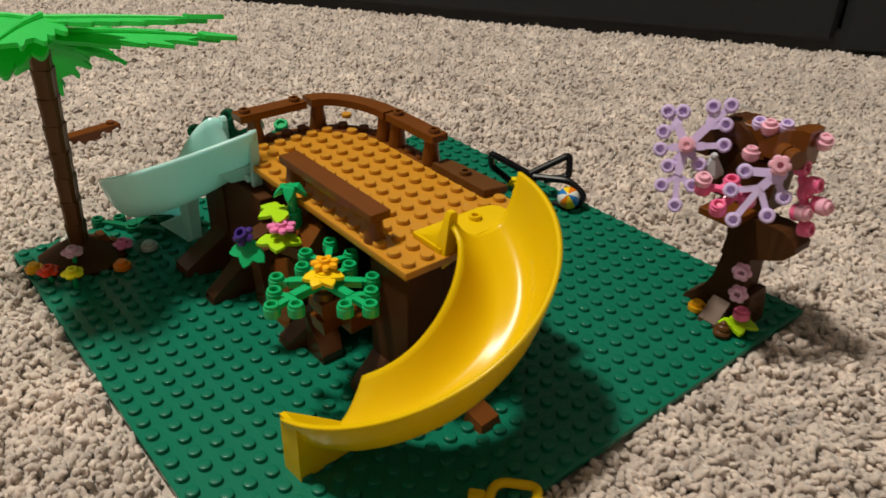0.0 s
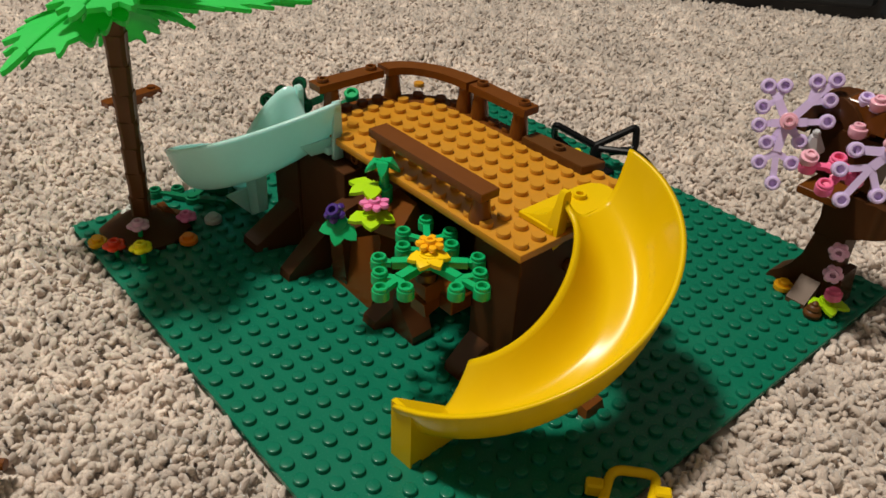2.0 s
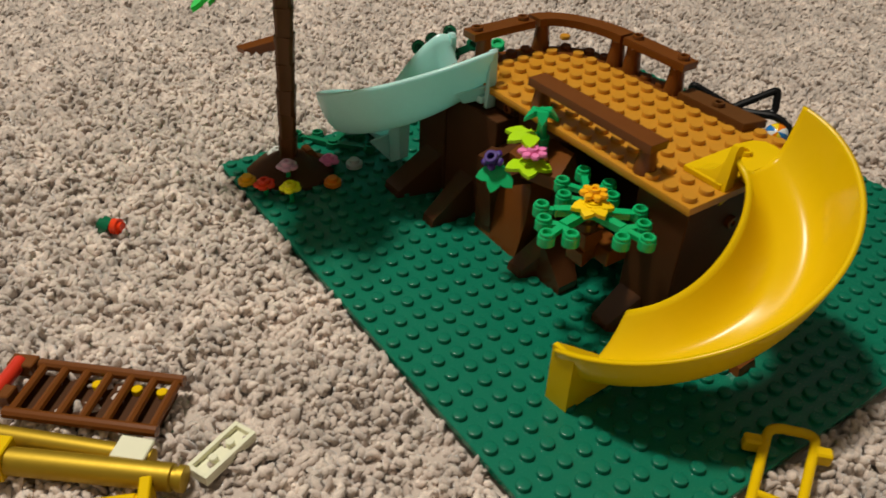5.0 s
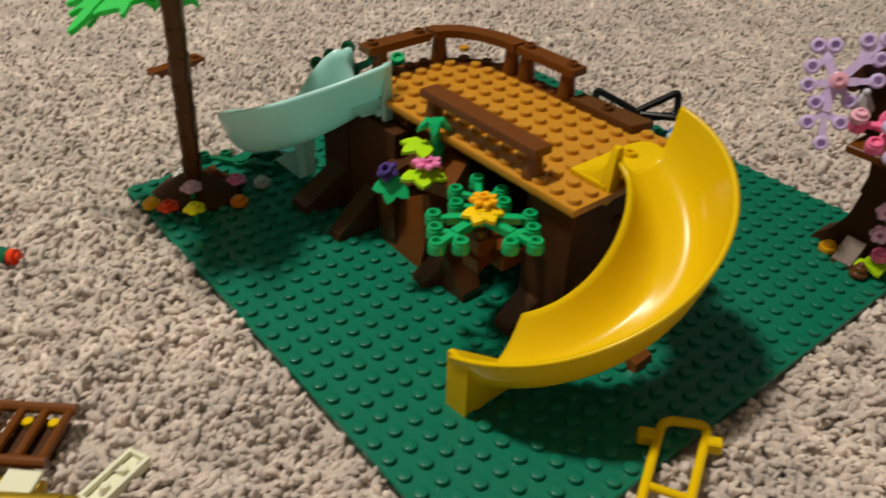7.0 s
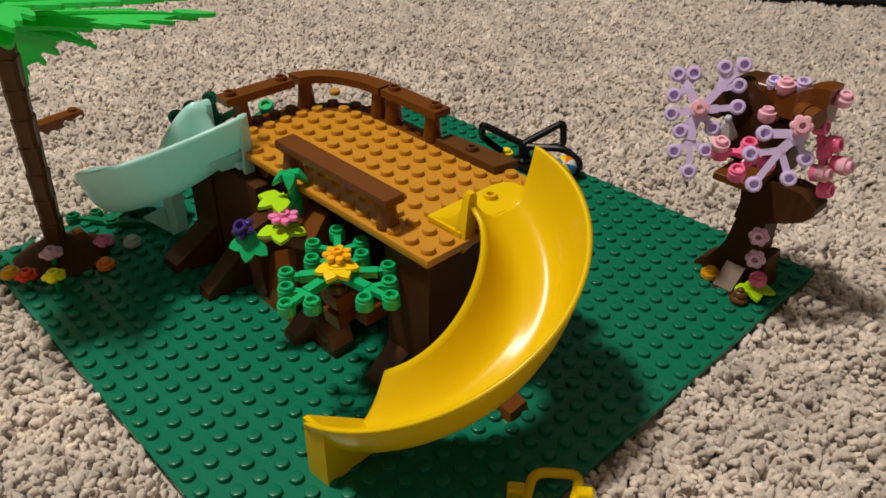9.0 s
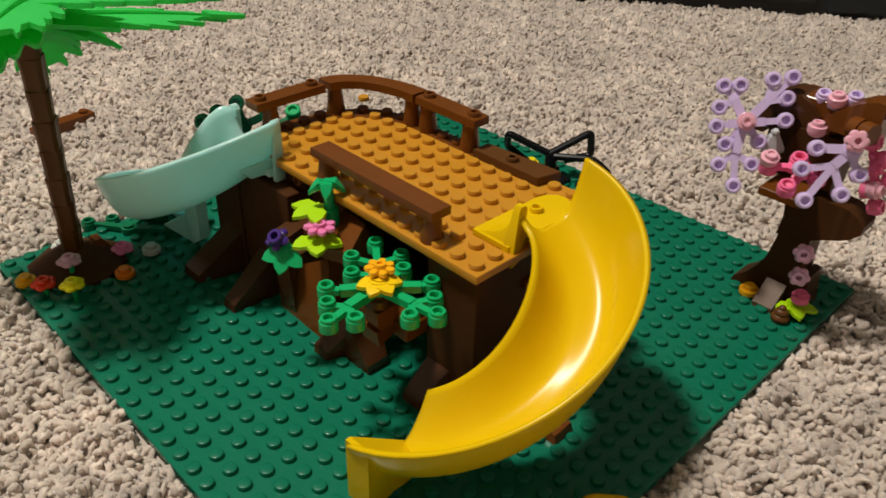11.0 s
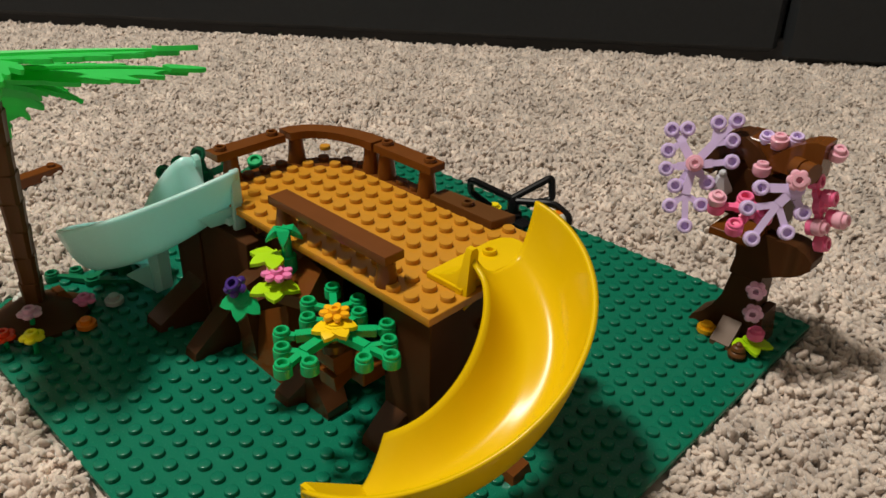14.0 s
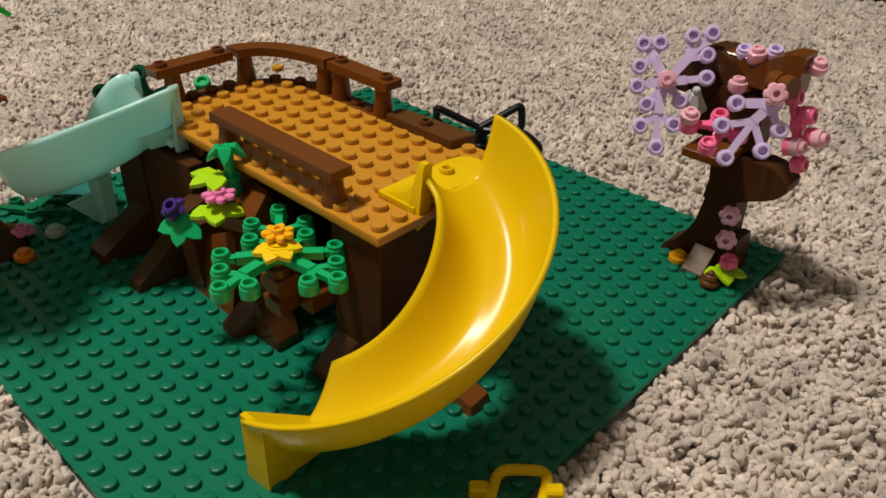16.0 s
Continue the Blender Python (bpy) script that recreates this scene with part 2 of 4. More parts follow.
def carpet():
    """A backing sheet and tens of thousands of short bent yarn tufts."""
    sheet = bmesh.new()
    block(sheet, (-260, -260, GROUND - 3), (260, 260, GROUND - 0.35), 0.01)
    floor = part("floor", sheet, BACKING, None)
    tagged(floor, "grey-beige plush carpet with loose twisted yarn tufts", "carpet", kind="structure")
    rng = np.random.default_rng(4)

    def scatter(x0, x1, y0, y1, pitch, length, radius, seg, rings, keep, name, swell=1.0, spread=62, jitter=0.12):
        gx, gy = np.meshgrid(np.arange(x0, x1, pitch), np.arange(y0, y1, pitch))
        c = np.stack([gx.ravel(), gy.ravel()], 1) + rng.uniform(-0.5, 0.5, (gx.size, 2)) * pitch
        c = c[keep(c)]
        n = len(c)
        lean = 2.6 * np.sin(c[:, 0] * 1.9 + 2.1 * np.sin(c[:, 1] * 1.3)) + 2.6 * np.sin(c[:, 1] * 2.2 + 1.8 * np.sin(c[:, 0] * 1.6))
        yaw, tilt = lean + rng.normal(0, 1.1, n), np.radians(90 - spread * np.sqrt(rng.uniform(0, 1, n)))
        ln, rd = length * rng.uniform(0.75, 1.3, n), radius * rng.uniform(0.75, 1.3, n)
        curl, hook = rng.uniform(-0.9, 0.9, n), rng.uniform(-0.5, 0.5, n)
        d = np.stack([np.cos(yaw) * np.cos(tilt), np.sin(yaw) * np.cos(tilt), np.sin(tilt)], 1)
        side = np.stack([-np.sin(yaw), np.cos(yaw), np.zeros(n)], 1)
        up = np.cross(d, side)
        up *= np.sign(up[:, 2:3]) + (up[:, 2:3] == 0)
        wave = 0.24 * np.sin(c[:, 0] * 0.62 + 1.7 * np.sin(c[:, 1] * 0.41)) * np.sin(c[:, 1] * 0.75 + 1.3 * np.sin(c[:, 0] * 0.5)) + 0.1 * np.sin(c[:, 0] * 2.3 + 2 * np.sin(c[:, 1] * 1.4)) * np.sin(c[:, 1] * 2.1 + c[:, 0] * 0.7) + 0.25 * np.sin(c[:, 0] * 4.7 + 2.2 * np.sin(c[:, 1] * 2.9)) * np.sin(c[:, 1] * 5.1 + 1.9 * np.sin(c[:, 0] * 3.3))
        base = np.concatenate([c, (GROUND - 0.25 + swell * wave + rng.uniform(-jitter, jitter, n))[:, None]], 1)
        verts = []
        for k in range(rings):
            u = k / (rings - 1)
            fat = (0.75, 0.95, 1.05, 0.6)[k] if rings == 4 else (0.85, 1.05, 0.55)[k]
            rise = u if k < rings - 1 else 0.9
            mid = base + d * ((rise - 0.3) * ln)[:, None] + side * (curl * ln * 0.45 * u * u)[:, None] + up * (hook * ln * 0.4 * u ** 3)[:, None]
            for s in range(seg):
                a = s * math.tau / seg + u * 1.5
                lump = rd * fat * rng.uniform(0.72, 1.28, n)
                verts.append(mid + (side * math.cos(a) + up * math.sin(a)) * lump[:, None])
        v = np.stack(verts, 1).reshape(-1, 3) * U
        per = seg * rings
        f = []
        for k in range(rings - 1):
            for s in range(seg):
                s2 = (s + 1) % seg
                f.append((k * seg + s, k * seg + s2, (k + 1) * seg + s2, (k + 1) * seg + s))
        quads = (np.array(f)[None] + (np.arange(n) * per)[:, None, None]).reshape(-1, 4)
        caps = np.array([list(range(seg))[::-1], list(range((rings - 1) * seg, rings * seg))])
        ends = (caps[None] + (np.arange(n) * per)[:, None, None]).reshape(-1, seg)
        me = bpy.data.meshes.new(name)
        nq, ne = len(quads), len(ends)
        me.vertices.add(len(v))
        me.vertices.foreach_set("co", v.ravel())
        me.loops.add(nq * 4 + ne * seg)
        me.loops.foreach_set("vertex_index", np.concatenate([quads.ravel(), ends.ravel()]))
        me.polygons.add(nq + ne)
        me.polygons.foreach_set("loop_start", np.concatenate([np.arange(nq) * 4, nq * 4 + np.arange(ne) * seg]))
        me.polygons.foreach_set("use_smooth", np.ones(nq + ne, bool))
        me.update(calc_edges=True)
        me.validate()
        me.materials.append(YARN)
        ob = new(name, me)
        ob.parent = floor
        return tagged(ob, "short twisted grey-beige yarn tufts", kind="stuff")

    def near(c):
        x, y = c[:, 0], c[:, 1]
        return ~((x > -0.16) & (x < 32.16) & (y > -0.16) & (y < 32.16))

    def middle(c):
        x, y = c[:, 0], c[:, 1]
        return near(c) & ~((x > 8) & (y < 36))

    def far(c):
        x, y = c[:, 0], c[:, 1]
        way = np.degrees(np.arctan2(43 - x, y + 10))
        return ~((x > -18) & (x < 46) & (y > -22) & (y < 46)) & (y < 0.77 * x + 76) & (way > 4) & (way < 96)

    scatter(8, 46, -22, 36, 0.25, 0.66, 0.172, 5, 4, near, "carpet_pile", 1.2, 56, 0.09)
    scatter(-18, 46, -22, 46, 0.29, 0.78, 0.205, 4, 4, middle, "carpet_pile", 0.9, 36, 0.07)
    scatter(-86, 70, -30, 122, 0.35, 0.85, 0.31, 4, 3, far, "carpet_pile", 0.62, 28, 0.05)

    # stray single fibres that stand out of the pile close by
    n = 9000
    c = np.stack([rng.uniform(-14, 44, n), rng.uniform(-20, 40, n)], 1)
    c = c[near(c)]
    n = len(c)
    p = np.concatenate([c, (GROUND + rng.uniform(-0.15, 0.15, n))[:, None]], 1)
    yaw, tilt = rng.uniform(0, math.tau, n), rng.uniform(-0.4, 1.2, n)
    d = np.stack([np.cos(yaw) * np.cos(tilt), np.sin(yaw) * np.cos(tilt), np.sin(tilt)], 1)
    w = np.stack([-np.sin(yaw), np.cos(yaw), rng.uniform(-1, 1, n)], 1) * 0.011
    v = np.stack([p - w, p + w, p + d * rng.uniform(0.12, 0.32, n)[:, None]], 1).reshape(-1, 3) * U
    me = bpy.data.meshes.new("carpet_fibres")
    me.vertices.add(n * 3)
    me.vertices.foreach_set("co", v.ravel())
    me.loops.add(n * 3)
    me.loops.foreach_set("vertex_index", np.arange(n * 3))
    me.polygons.add(n)
    me.polygons.foreach_set("loop_start", np.arange(n) * 3)
    me.update(calc_edges=True)
    me.materials.append(YARN)
    ob = new("carpet_fibres", me)
    ob.parent = floor
    tagged(ob, "loose single carpet fibres", kind="stuff")


carpet()


# unseen walls and ceiling, added to enclose the toys and bounce the bulb's light
def room():
    w = 250
    for name, lo, hi in (("wall_north", (-w, w, GROUND - 3), (w, w + 12, 300)), ("wall_south", (-w, -w - 12, GROUND - 3), (w, -w, 300)),
                         ("wall_east", (w, -w, GROUND - 3), (w + 12, w, 300)), ("wall_west", (-w - 12, -w, GROUND - 3), (-w, w, 300))):
        ob = part(name, block(bmesh.new(), lo, hi, 0.1), PAINT, None)
        tagged(ob, "unseen warm room wall, added to bounce light", "wall", kind="structure")
    ob = part("ceiling", block(bmesh.new(), (-w, -w, 301), (w, w, 310), 0.1), CEILING, None)
    tagged(ob, "unseen ceiling, darkened to cut the light it bounces", "ceiling", kind="structure")


room()


def sofa():
    """A long dark sofa behind the toys: padded front panels with seams, standing on the carpet."""
    s = thing("sofa", (-20, 62, GROUND - 0.3), "dark charcoal leather sofa standing on the carpet", "sofa")
    a = math.degrees(math.atan2(63, 83))
    m = at(13.7, 84.0, GROUND - 0.3, 0, 0, a)
    x = [-170, -6.3, 70]
    for x0, x1 in zip(x, x[1:]):
        bm = block(bmesh.new(), (x0 + 0.15, 0.0, 1.3 if x0 < -100 else 0.4), (x1 - 0.15, 30, 22), 0.8, m)
        part("front_panel", bm, LEATHER, s)
    bm = bmesh.new()
    for x0, x1 in zip(x, x[1:]):
        block(bm, (x0 + 0.1, -1.2, 22.3), (x1 - 0.1, 80, 40), 2.2, m)
    part("seat_cushion", bm, LEATHER, s)
    part("backrest", block(bmesh.new(), (-150, 60, 38), (70, 85, 95), 3, m), LEATHER, s)
    part("base_rail", block(bmesh.new(), (-149.5, 0.6, -0.2), (69.5, 84, 3), 0.3, m), BLACKBROWN, s)


sofa()

# ---- the green baseplate ----
SIZE = 32


def baseplate():
    b = thing("baseplate", (16, 16, GROUND), "square dark green studded toy baseplate lying on the carpet", "baseplate")
    part("plate", block(bmesh.new(), (0, 0, -0.35), (SIZE, SIZE, 0), 0.04), GREEN, b)
    verts, faces, seg = [], [], 14
    for i in range(SIZE):
        for j in range(SIZE):
            o = len(verts)
            for r, z in ((0.31, -0.01), (0.30, 0.03), (0.298, 0.15), (0.28, 0.188), (0.245, 0.2)):
                verts += [(i + 0.5 + r * math.cos(k * math.tau / seg), j + 0.5 + r * math.sin(k * math.tau / seg), z) for k in range(seg)]
            for q in (0, seg, 2 * seg, 3 * seg):
                faces += [(o + q + k, o + q + (k + 1) % seg, o + q + seg + (k + 1) % seg, o + q + seg + k) for k in range(seg)]
            faces.append([o + 4 * seg + k for k in range(seg)])
    me = bpy.data.meshes.new("studs")
    org = ORIGIN[b]
    me.from_pydata([tuple((Vector(v) - org) * U) for v in verts], [], faces)
    me.materials.append(GREEN)
    me.polygons.foreach_set("use_smooth", [True] * len(me.polygons))
    me.set_sharp_from_angle(angle=radians(60))
    ob = new("studs", me)
    ob.parent = b
    tagged(ob, "rows of round moulded studs", kind="stuff")


baseplate()

# ---- play deck: studded ochre plate on a brown rocky stump ----
DECK = 7.4


def play_deck():
    d = thing("play_deck", (17, 14, 0), "studded ochre toy deck on dark brown stump walls", "play deck")
    outline = [(25, 10), (25, 18), (13, 18), (11.2, 17.6), (10.0, 16.6), (9.3, 15.2), (9, 13.5), (9, 10)]
    plate = part("deck_plate", prism(bmesh.new(), outline, DECK - 0.36, DECK, 0.03), NOUGAT, d)
    spots = [(i + 0.5, j + 0.5) for i in range(9, 25) for j in range(10, 18)
             if not (j == 17 and i < 22) and not (i == 9) and not (i == 10 and j > 15)]
    part("deck_studs", studs(bmesh.new(), spots, DECK - 0.005, seg=18), NOUGAT, plate)
    rim = [(9.5, 10.5), (9.5, 11.5), (9.5, 12.5), (9.5, 13.5), (9.5, 14.5), (9.6, 15.6), (10.4, 16.6), (11.5, 17.3), (12.5, 17.5), (13.5, 17.5), (14.5, 17.5), (15.5, 17.5), (16.5, 17.5), (17.5, 17.5)]
    part("back_stud", studs(bmesh.new(), [(9.05, 17.75)], DECK - 0.12), NOUGAT, d)
    part("edge_studs", studs(bmesh.new(), rim, DECK - 0.005), BROWN, d)
    edge = [(9, 10), (9, 13.5), (9.3, 15.2), (10, 16.6), (11.2, 17.6), (13, 18), (18, 18), (18, 17.05), (13, 17.05), (11.6, 16.5), (10.4, 15.2), (10.05, 13.5), (10.05, 10)]
    bm = bmesh.new()
    for i in range(6):
        q = [edge[i], edge[i + 1], edge[11 - i], edge[12 - i]]
        hull(bm, [(x, y, z) for x, y in q for z in (DECK - 0.36, DECK + 0.012)])
    part("edge_plate", bm, BROWN, d, "dark brown rim plate")
    # walls below the deck
    for lo, hi in (((22.2, 10.2, 0), (24.9, 12.0, DECK - 0.41)), ((9.4, 9.5, 0), (13.6, 10.9, 6.2)), ((9.4, 10.5, 6.2), (13.6, 10.9, DECK - 0.41)), ((6.9, 9.4, 0), (9.38, 10.9, 5.9)), ((13.6, 10.8, 0), (17.2, 12.2, DECK - 0.41)),
                   ((23.2, 12.02, 0), (24.8, 17.6, DECK - 0.41)), ((10, 16, 0), (23.18, 17.5, DECK - 0.41)), ((9.6, 10.92, 0), (11, 15.98, DECK - 0.41))):
        part("wall_panel", block(bmesh.new(), lo, hi, 0.04), WALLBROWN, d)
    # sloping root feet: back line, its two ends, front line, its two ends, upper edge's ends and height
    for yb, b0, b1, yf, f0, f1, t0, t1, h in ((10.17, 22.2, 24.0, 9.0, 22.0, 23.0, 22.3, 23.6, 1.9), (10.0, 17.1, 18.7, 8.1, 16.9, 17.85, 17.4, 18.6, 2.1),
                                              (9.5, 10.6, 12.2, 6.9, 11.1, 12.0, 10.8, 12.0, 2.2), (9.4, 7.4, 9.3, 6.9, 7.2, 8.6, 7.7, 9.2, 2.3)):
        pts = [(b0, yb, 0), (b1, yb, 0), (f0, yf, 0), (f1, yf, 0), (t0, yb, h), (t1, yb, h), (f0, yf + 0.1, 0.4), (f1, yf + 0.1, 0.4)]
        part("root_foot", hull(bmesh.new(), pts), DARKBROWN, d)
    part("root_foot", hull(bmesh.new(), [(18.25, 8.87, 0), (19.88, 8.87, 0), (19.88, 10.0, 0), (18.25, 10.3, 0), (19.88, 8.87, 0.45), (19.88, 10.0, 0.5), (18.3, 8.95, 2.1), (18.3, 10.3, 2.4), (18.9, 10.3, 2.0)]), DARKBROWN, d)
    # faceted rock face
    part("rock_step", hull(bmesh.new(), [(12.9, 9.0, 0), (16.5, 8.87, 0), (12.9, 9.45, 0.65), (16.6, 9.3, 2.15), (14.2, 9.25, 2.45), (14.6, 9.75, 4.1), (16.4, 9.65, 4.5), (12.95, 10.8, 0), (16.6, 10.8, 0), (12.95, 10.8, 2.4), (16.6, 10.8, 4.6), (14.4, 10.8, 4.6)]), BROWN, d)
    part("rock_step", hull(bmesh.new(), [(14.5, 9.7, 3.6), (16.5, 9.55, 3.6), (14.5, 10.8, 3.6), (16.6, 10.8, 3.6), (14.7, 9.5, 5.1), (16.3, 9.4, 5.1), (14.6, 10.6, 5.5), (16.4, 10.6, 5.5)]), BROWN, d)
    part("rock_ledge", hull(bmesh.new(), [(15.9, 7.15, 4.95), (16.7, 7.15, 4.95), (15.7, 9.6, 4.3), (16.6, 9.6, 4.3), (15.9, 7.15, 5.3), (16.7, 7.15, 5.3), (15.7, 9.6, 5.2), (16.6, 9.6, 5.2)]), DARKBROWN, d)
    part("rock_step", hull(bmesh.new(), [(13.0, 9.0, 0), (14.3, 9.0, 0), (13.0, 10.9, 0), (14.3, 10.9, 0), (13.4, 8.6, 4.6), (14.4, 8.6, 4.6), (13.4, 10.9, 5.2), (14.4, 10.9, 5.2)]), DARKBROWN, d)
    part("rock_ledge", hull(bmesh.new(), [(16.2, 8.5, 4.9), (18.5, 9.2, 5.0), (16.2, 10.8, 4.9), (18.3, 10.9, 5.0), (16.2, 8.5, 5.4), (18.5, 9.2, 5.65), (16.2, 10.8, 6.2), (18.2, 10.3, 6.5)]), BROWN, d)
    part("pin", lathe(bmesh.new(), ((0.3, 0), (0.3, 0.2), (0.26, 0.24), (0.16, 0.24), (0.14, 0.1), (0, 0.1)), facing((13.3, 10.5, 6.65), (0, -1, 0)), 14), BROWN, d)
    part("pin", lathe(bmesh.new(), ((0.3, 0), (0.3, 0.2), (0.26, 0.24), (0.16, 0.24), (0.14, 0.1), (0, 0.1)), facing((24.8, 13.2, 5.6), (1, 0, 0)), 14), BROWN, d)
    # stump that carries the leaf bush
    part("beam", block(bmesh.new(), (20.2, 9.0, 3.2), (22.3, 10.2, 4.0), 0.05), BROWN, d)
    part("beam", hull(bmesh.new(), [(20.4, 9.2, 3.2), (21.2, 9.9, 3.2), (20.9, 7.9, 3.4), (21.9, 7.9, 3.4), (20.4, 9.2, 4.0), (21.2, 9.9, 4.0), (20.9, 7.8, 4.1), (21.9, 7.8, 4.1)]), BROWN, d)
    part("stump", hull(bmesh.new(), [(21.1, 8.0, 4.1), (21.8, 8.0, 4.1), (21.1, 8.6, 4.1), (21.8, 8.6, 4.1), (20.9, 7.75, 4.7), (22.0, 7.75, 4.7), (20.9, 8.8, 4.7), (22.0, 8.8, 4.7), (20.95, 7.8, 5.1), (21.95, 7.8, 5.1), (20.95, 8.75, 5.1), (21.95, 8.75, 5.1)]), BROWN, d)
    part("stump", lathe(bmesh.new(), ((0.48, 5.08), (0.5, 5.2), (0.5, 5.5), (0.36, 5.62), (0.36, 6.05), (0.0, 6.05)), at(21.45, 8.25, 0), 16), DARKBROWN, d)


play_deck()


def post(bm, x, y, z0, z1):
    lathe(bm, ((0.5, z0), (0.5, z0 + 0.1), (0.46, z0 + 0.35), (0.38, z1 - 0.35), (0.38, z1 - 0.12), (0.46, z1)), at(x, y, 0), 16)


def railing(loc, label, outline, posts, knobs, top, material=BROWN):
    r = thing("railing", loc, label, "railing", "railings round the deck")
    rail = part("rail", prism(bmesh.new(), outline, top - 0.4, top, 0.03), material, r)
    for x, y in posts:
        bm = bmesh.new()
        post(bm, x, y, DECK, top - 0.4)
        part("post", bm, BROWN, r)
    for spot in knobs:
        part("knob", studs(bmesh.new(), [spot], top - 0.01, HOLLOW), material, rail)
    return r


RAIL = "reddish brown toy rail on two round posts at the deck edge"
railing((9.5, 12.6, DECK), RAIL, [(9, 10.6), (10, 10.6), (10, 14.6), (9, 14.6)], [(9.5, 11.6)], [(9.5, 11.1), (9.5, 14.1)], 9.2)
CURVE = [(9.5 + 4.3 + (-4.8) * math.cos(a) , 14.9 + 3.1 * math.sin(a)) for a in [k * math.pi / 2 / 8 for k in range(9)]]
CURVE_IN = [(9.5 + 4.3 + (-3.8) * math.cos(a), 14.9 + 2.1 * math.sin(a)) for a in [k * math.pi / 2 / 8 for k in range(9)]]


def curved_rail():
    r = thing("railing", (11, 16.5, DECK), "curved reddish brown toy rail on two round posts", "railing", "railings round the deck")
    bm = bmesh.new()
    for i in range(8):
        q = [CURVE[i], CURVE[i + 1], CURVE_IN[i + 1], CURVE_IN[i]]
        hull(bm, [(x, y, z) for x, y in q for z in (8.8, 9.2)])
    bmesh.ops.remove_doubles(bm, verts=bm.verts, dist=0.001)
    part("rail", bm, BROWN, r)
    for x, y in ((9.55, 15.5), (13.3, 17.45)):
        bm = bmesh.new()
        post(bm, x, y, DECK, 8.8)
        part("post", bm, BROWN, r)


curved_rail()
railing((16, 17.5, DECK), RAIL, [(14, 17), (18, 17), (18, 18), (14, 18)], [(17.3, 17.5), (14.4, 17.5)], [(14.5, 17.5), (17.5, 17.5)], 9.2)
railing((18.5, 10.9, DECK), "long reddish brown toy rail standing on the deck edge", [(14.85, 10.1), (22.5, 10.1), (22.5, 11.1), (14.85, 11.1)], [(15.35, 10.6), (22.0, 10.6)], [], 8.95)


def deck_tile():
    t = thing("deck_tile", (20, 17.5, DECK), "reddish brown plank tile with one stud on the deck edge", "tile")
    tile = part("tile", prism(bmesh.new(), [(18, 17), (21.9, 17), (22.2, 18.3), (18, 18)], DECK, DECK + 0.42, 0.04), PALMBROWN, t)
    part("knob", studs(bmesh.new(), [(20, 17.5)], DECK + 0.41, HOLLOW), PALMBROWN, tile)


deck_tile()


# ---- slides: half-circle troughs ----
# across the trough: share of the width, share of the height from floor to rim
SECTION = [(w, ((0.42 - w) / 0.42) ** 2 if w < 0.42 else ((w - 0.42) / 0.58) ** 4.2) for w in [k / 26 for k in range(26)] + [0.98, 0.992, 1.0]]


RIM_STEPS = [k / 10 for k in range(11)]
OUTER_RIM = np.polyfit(RIM_STEPS, [9.98, 9.72, 9.05, 8.25, 7.5, 6.68, 5.85, 5.05, 4.25, 3.5, 2.85], 4)
LOWER_RIM = [7.0, 6.1, 5.37, 4.77, 4.17, 3.55, 2.95]
INNER_RIM = np.polyfit(RIM_STEPS, [8.5, 8.45, 8.2, 7.75, *LOWER_RIM], 4)
HIGH_RIM = np.polyfit(RIM_STEPS, [9.4, 9.45, 9.08, 8.35, 7.25, *LOWER_RIM[1:]], 4)


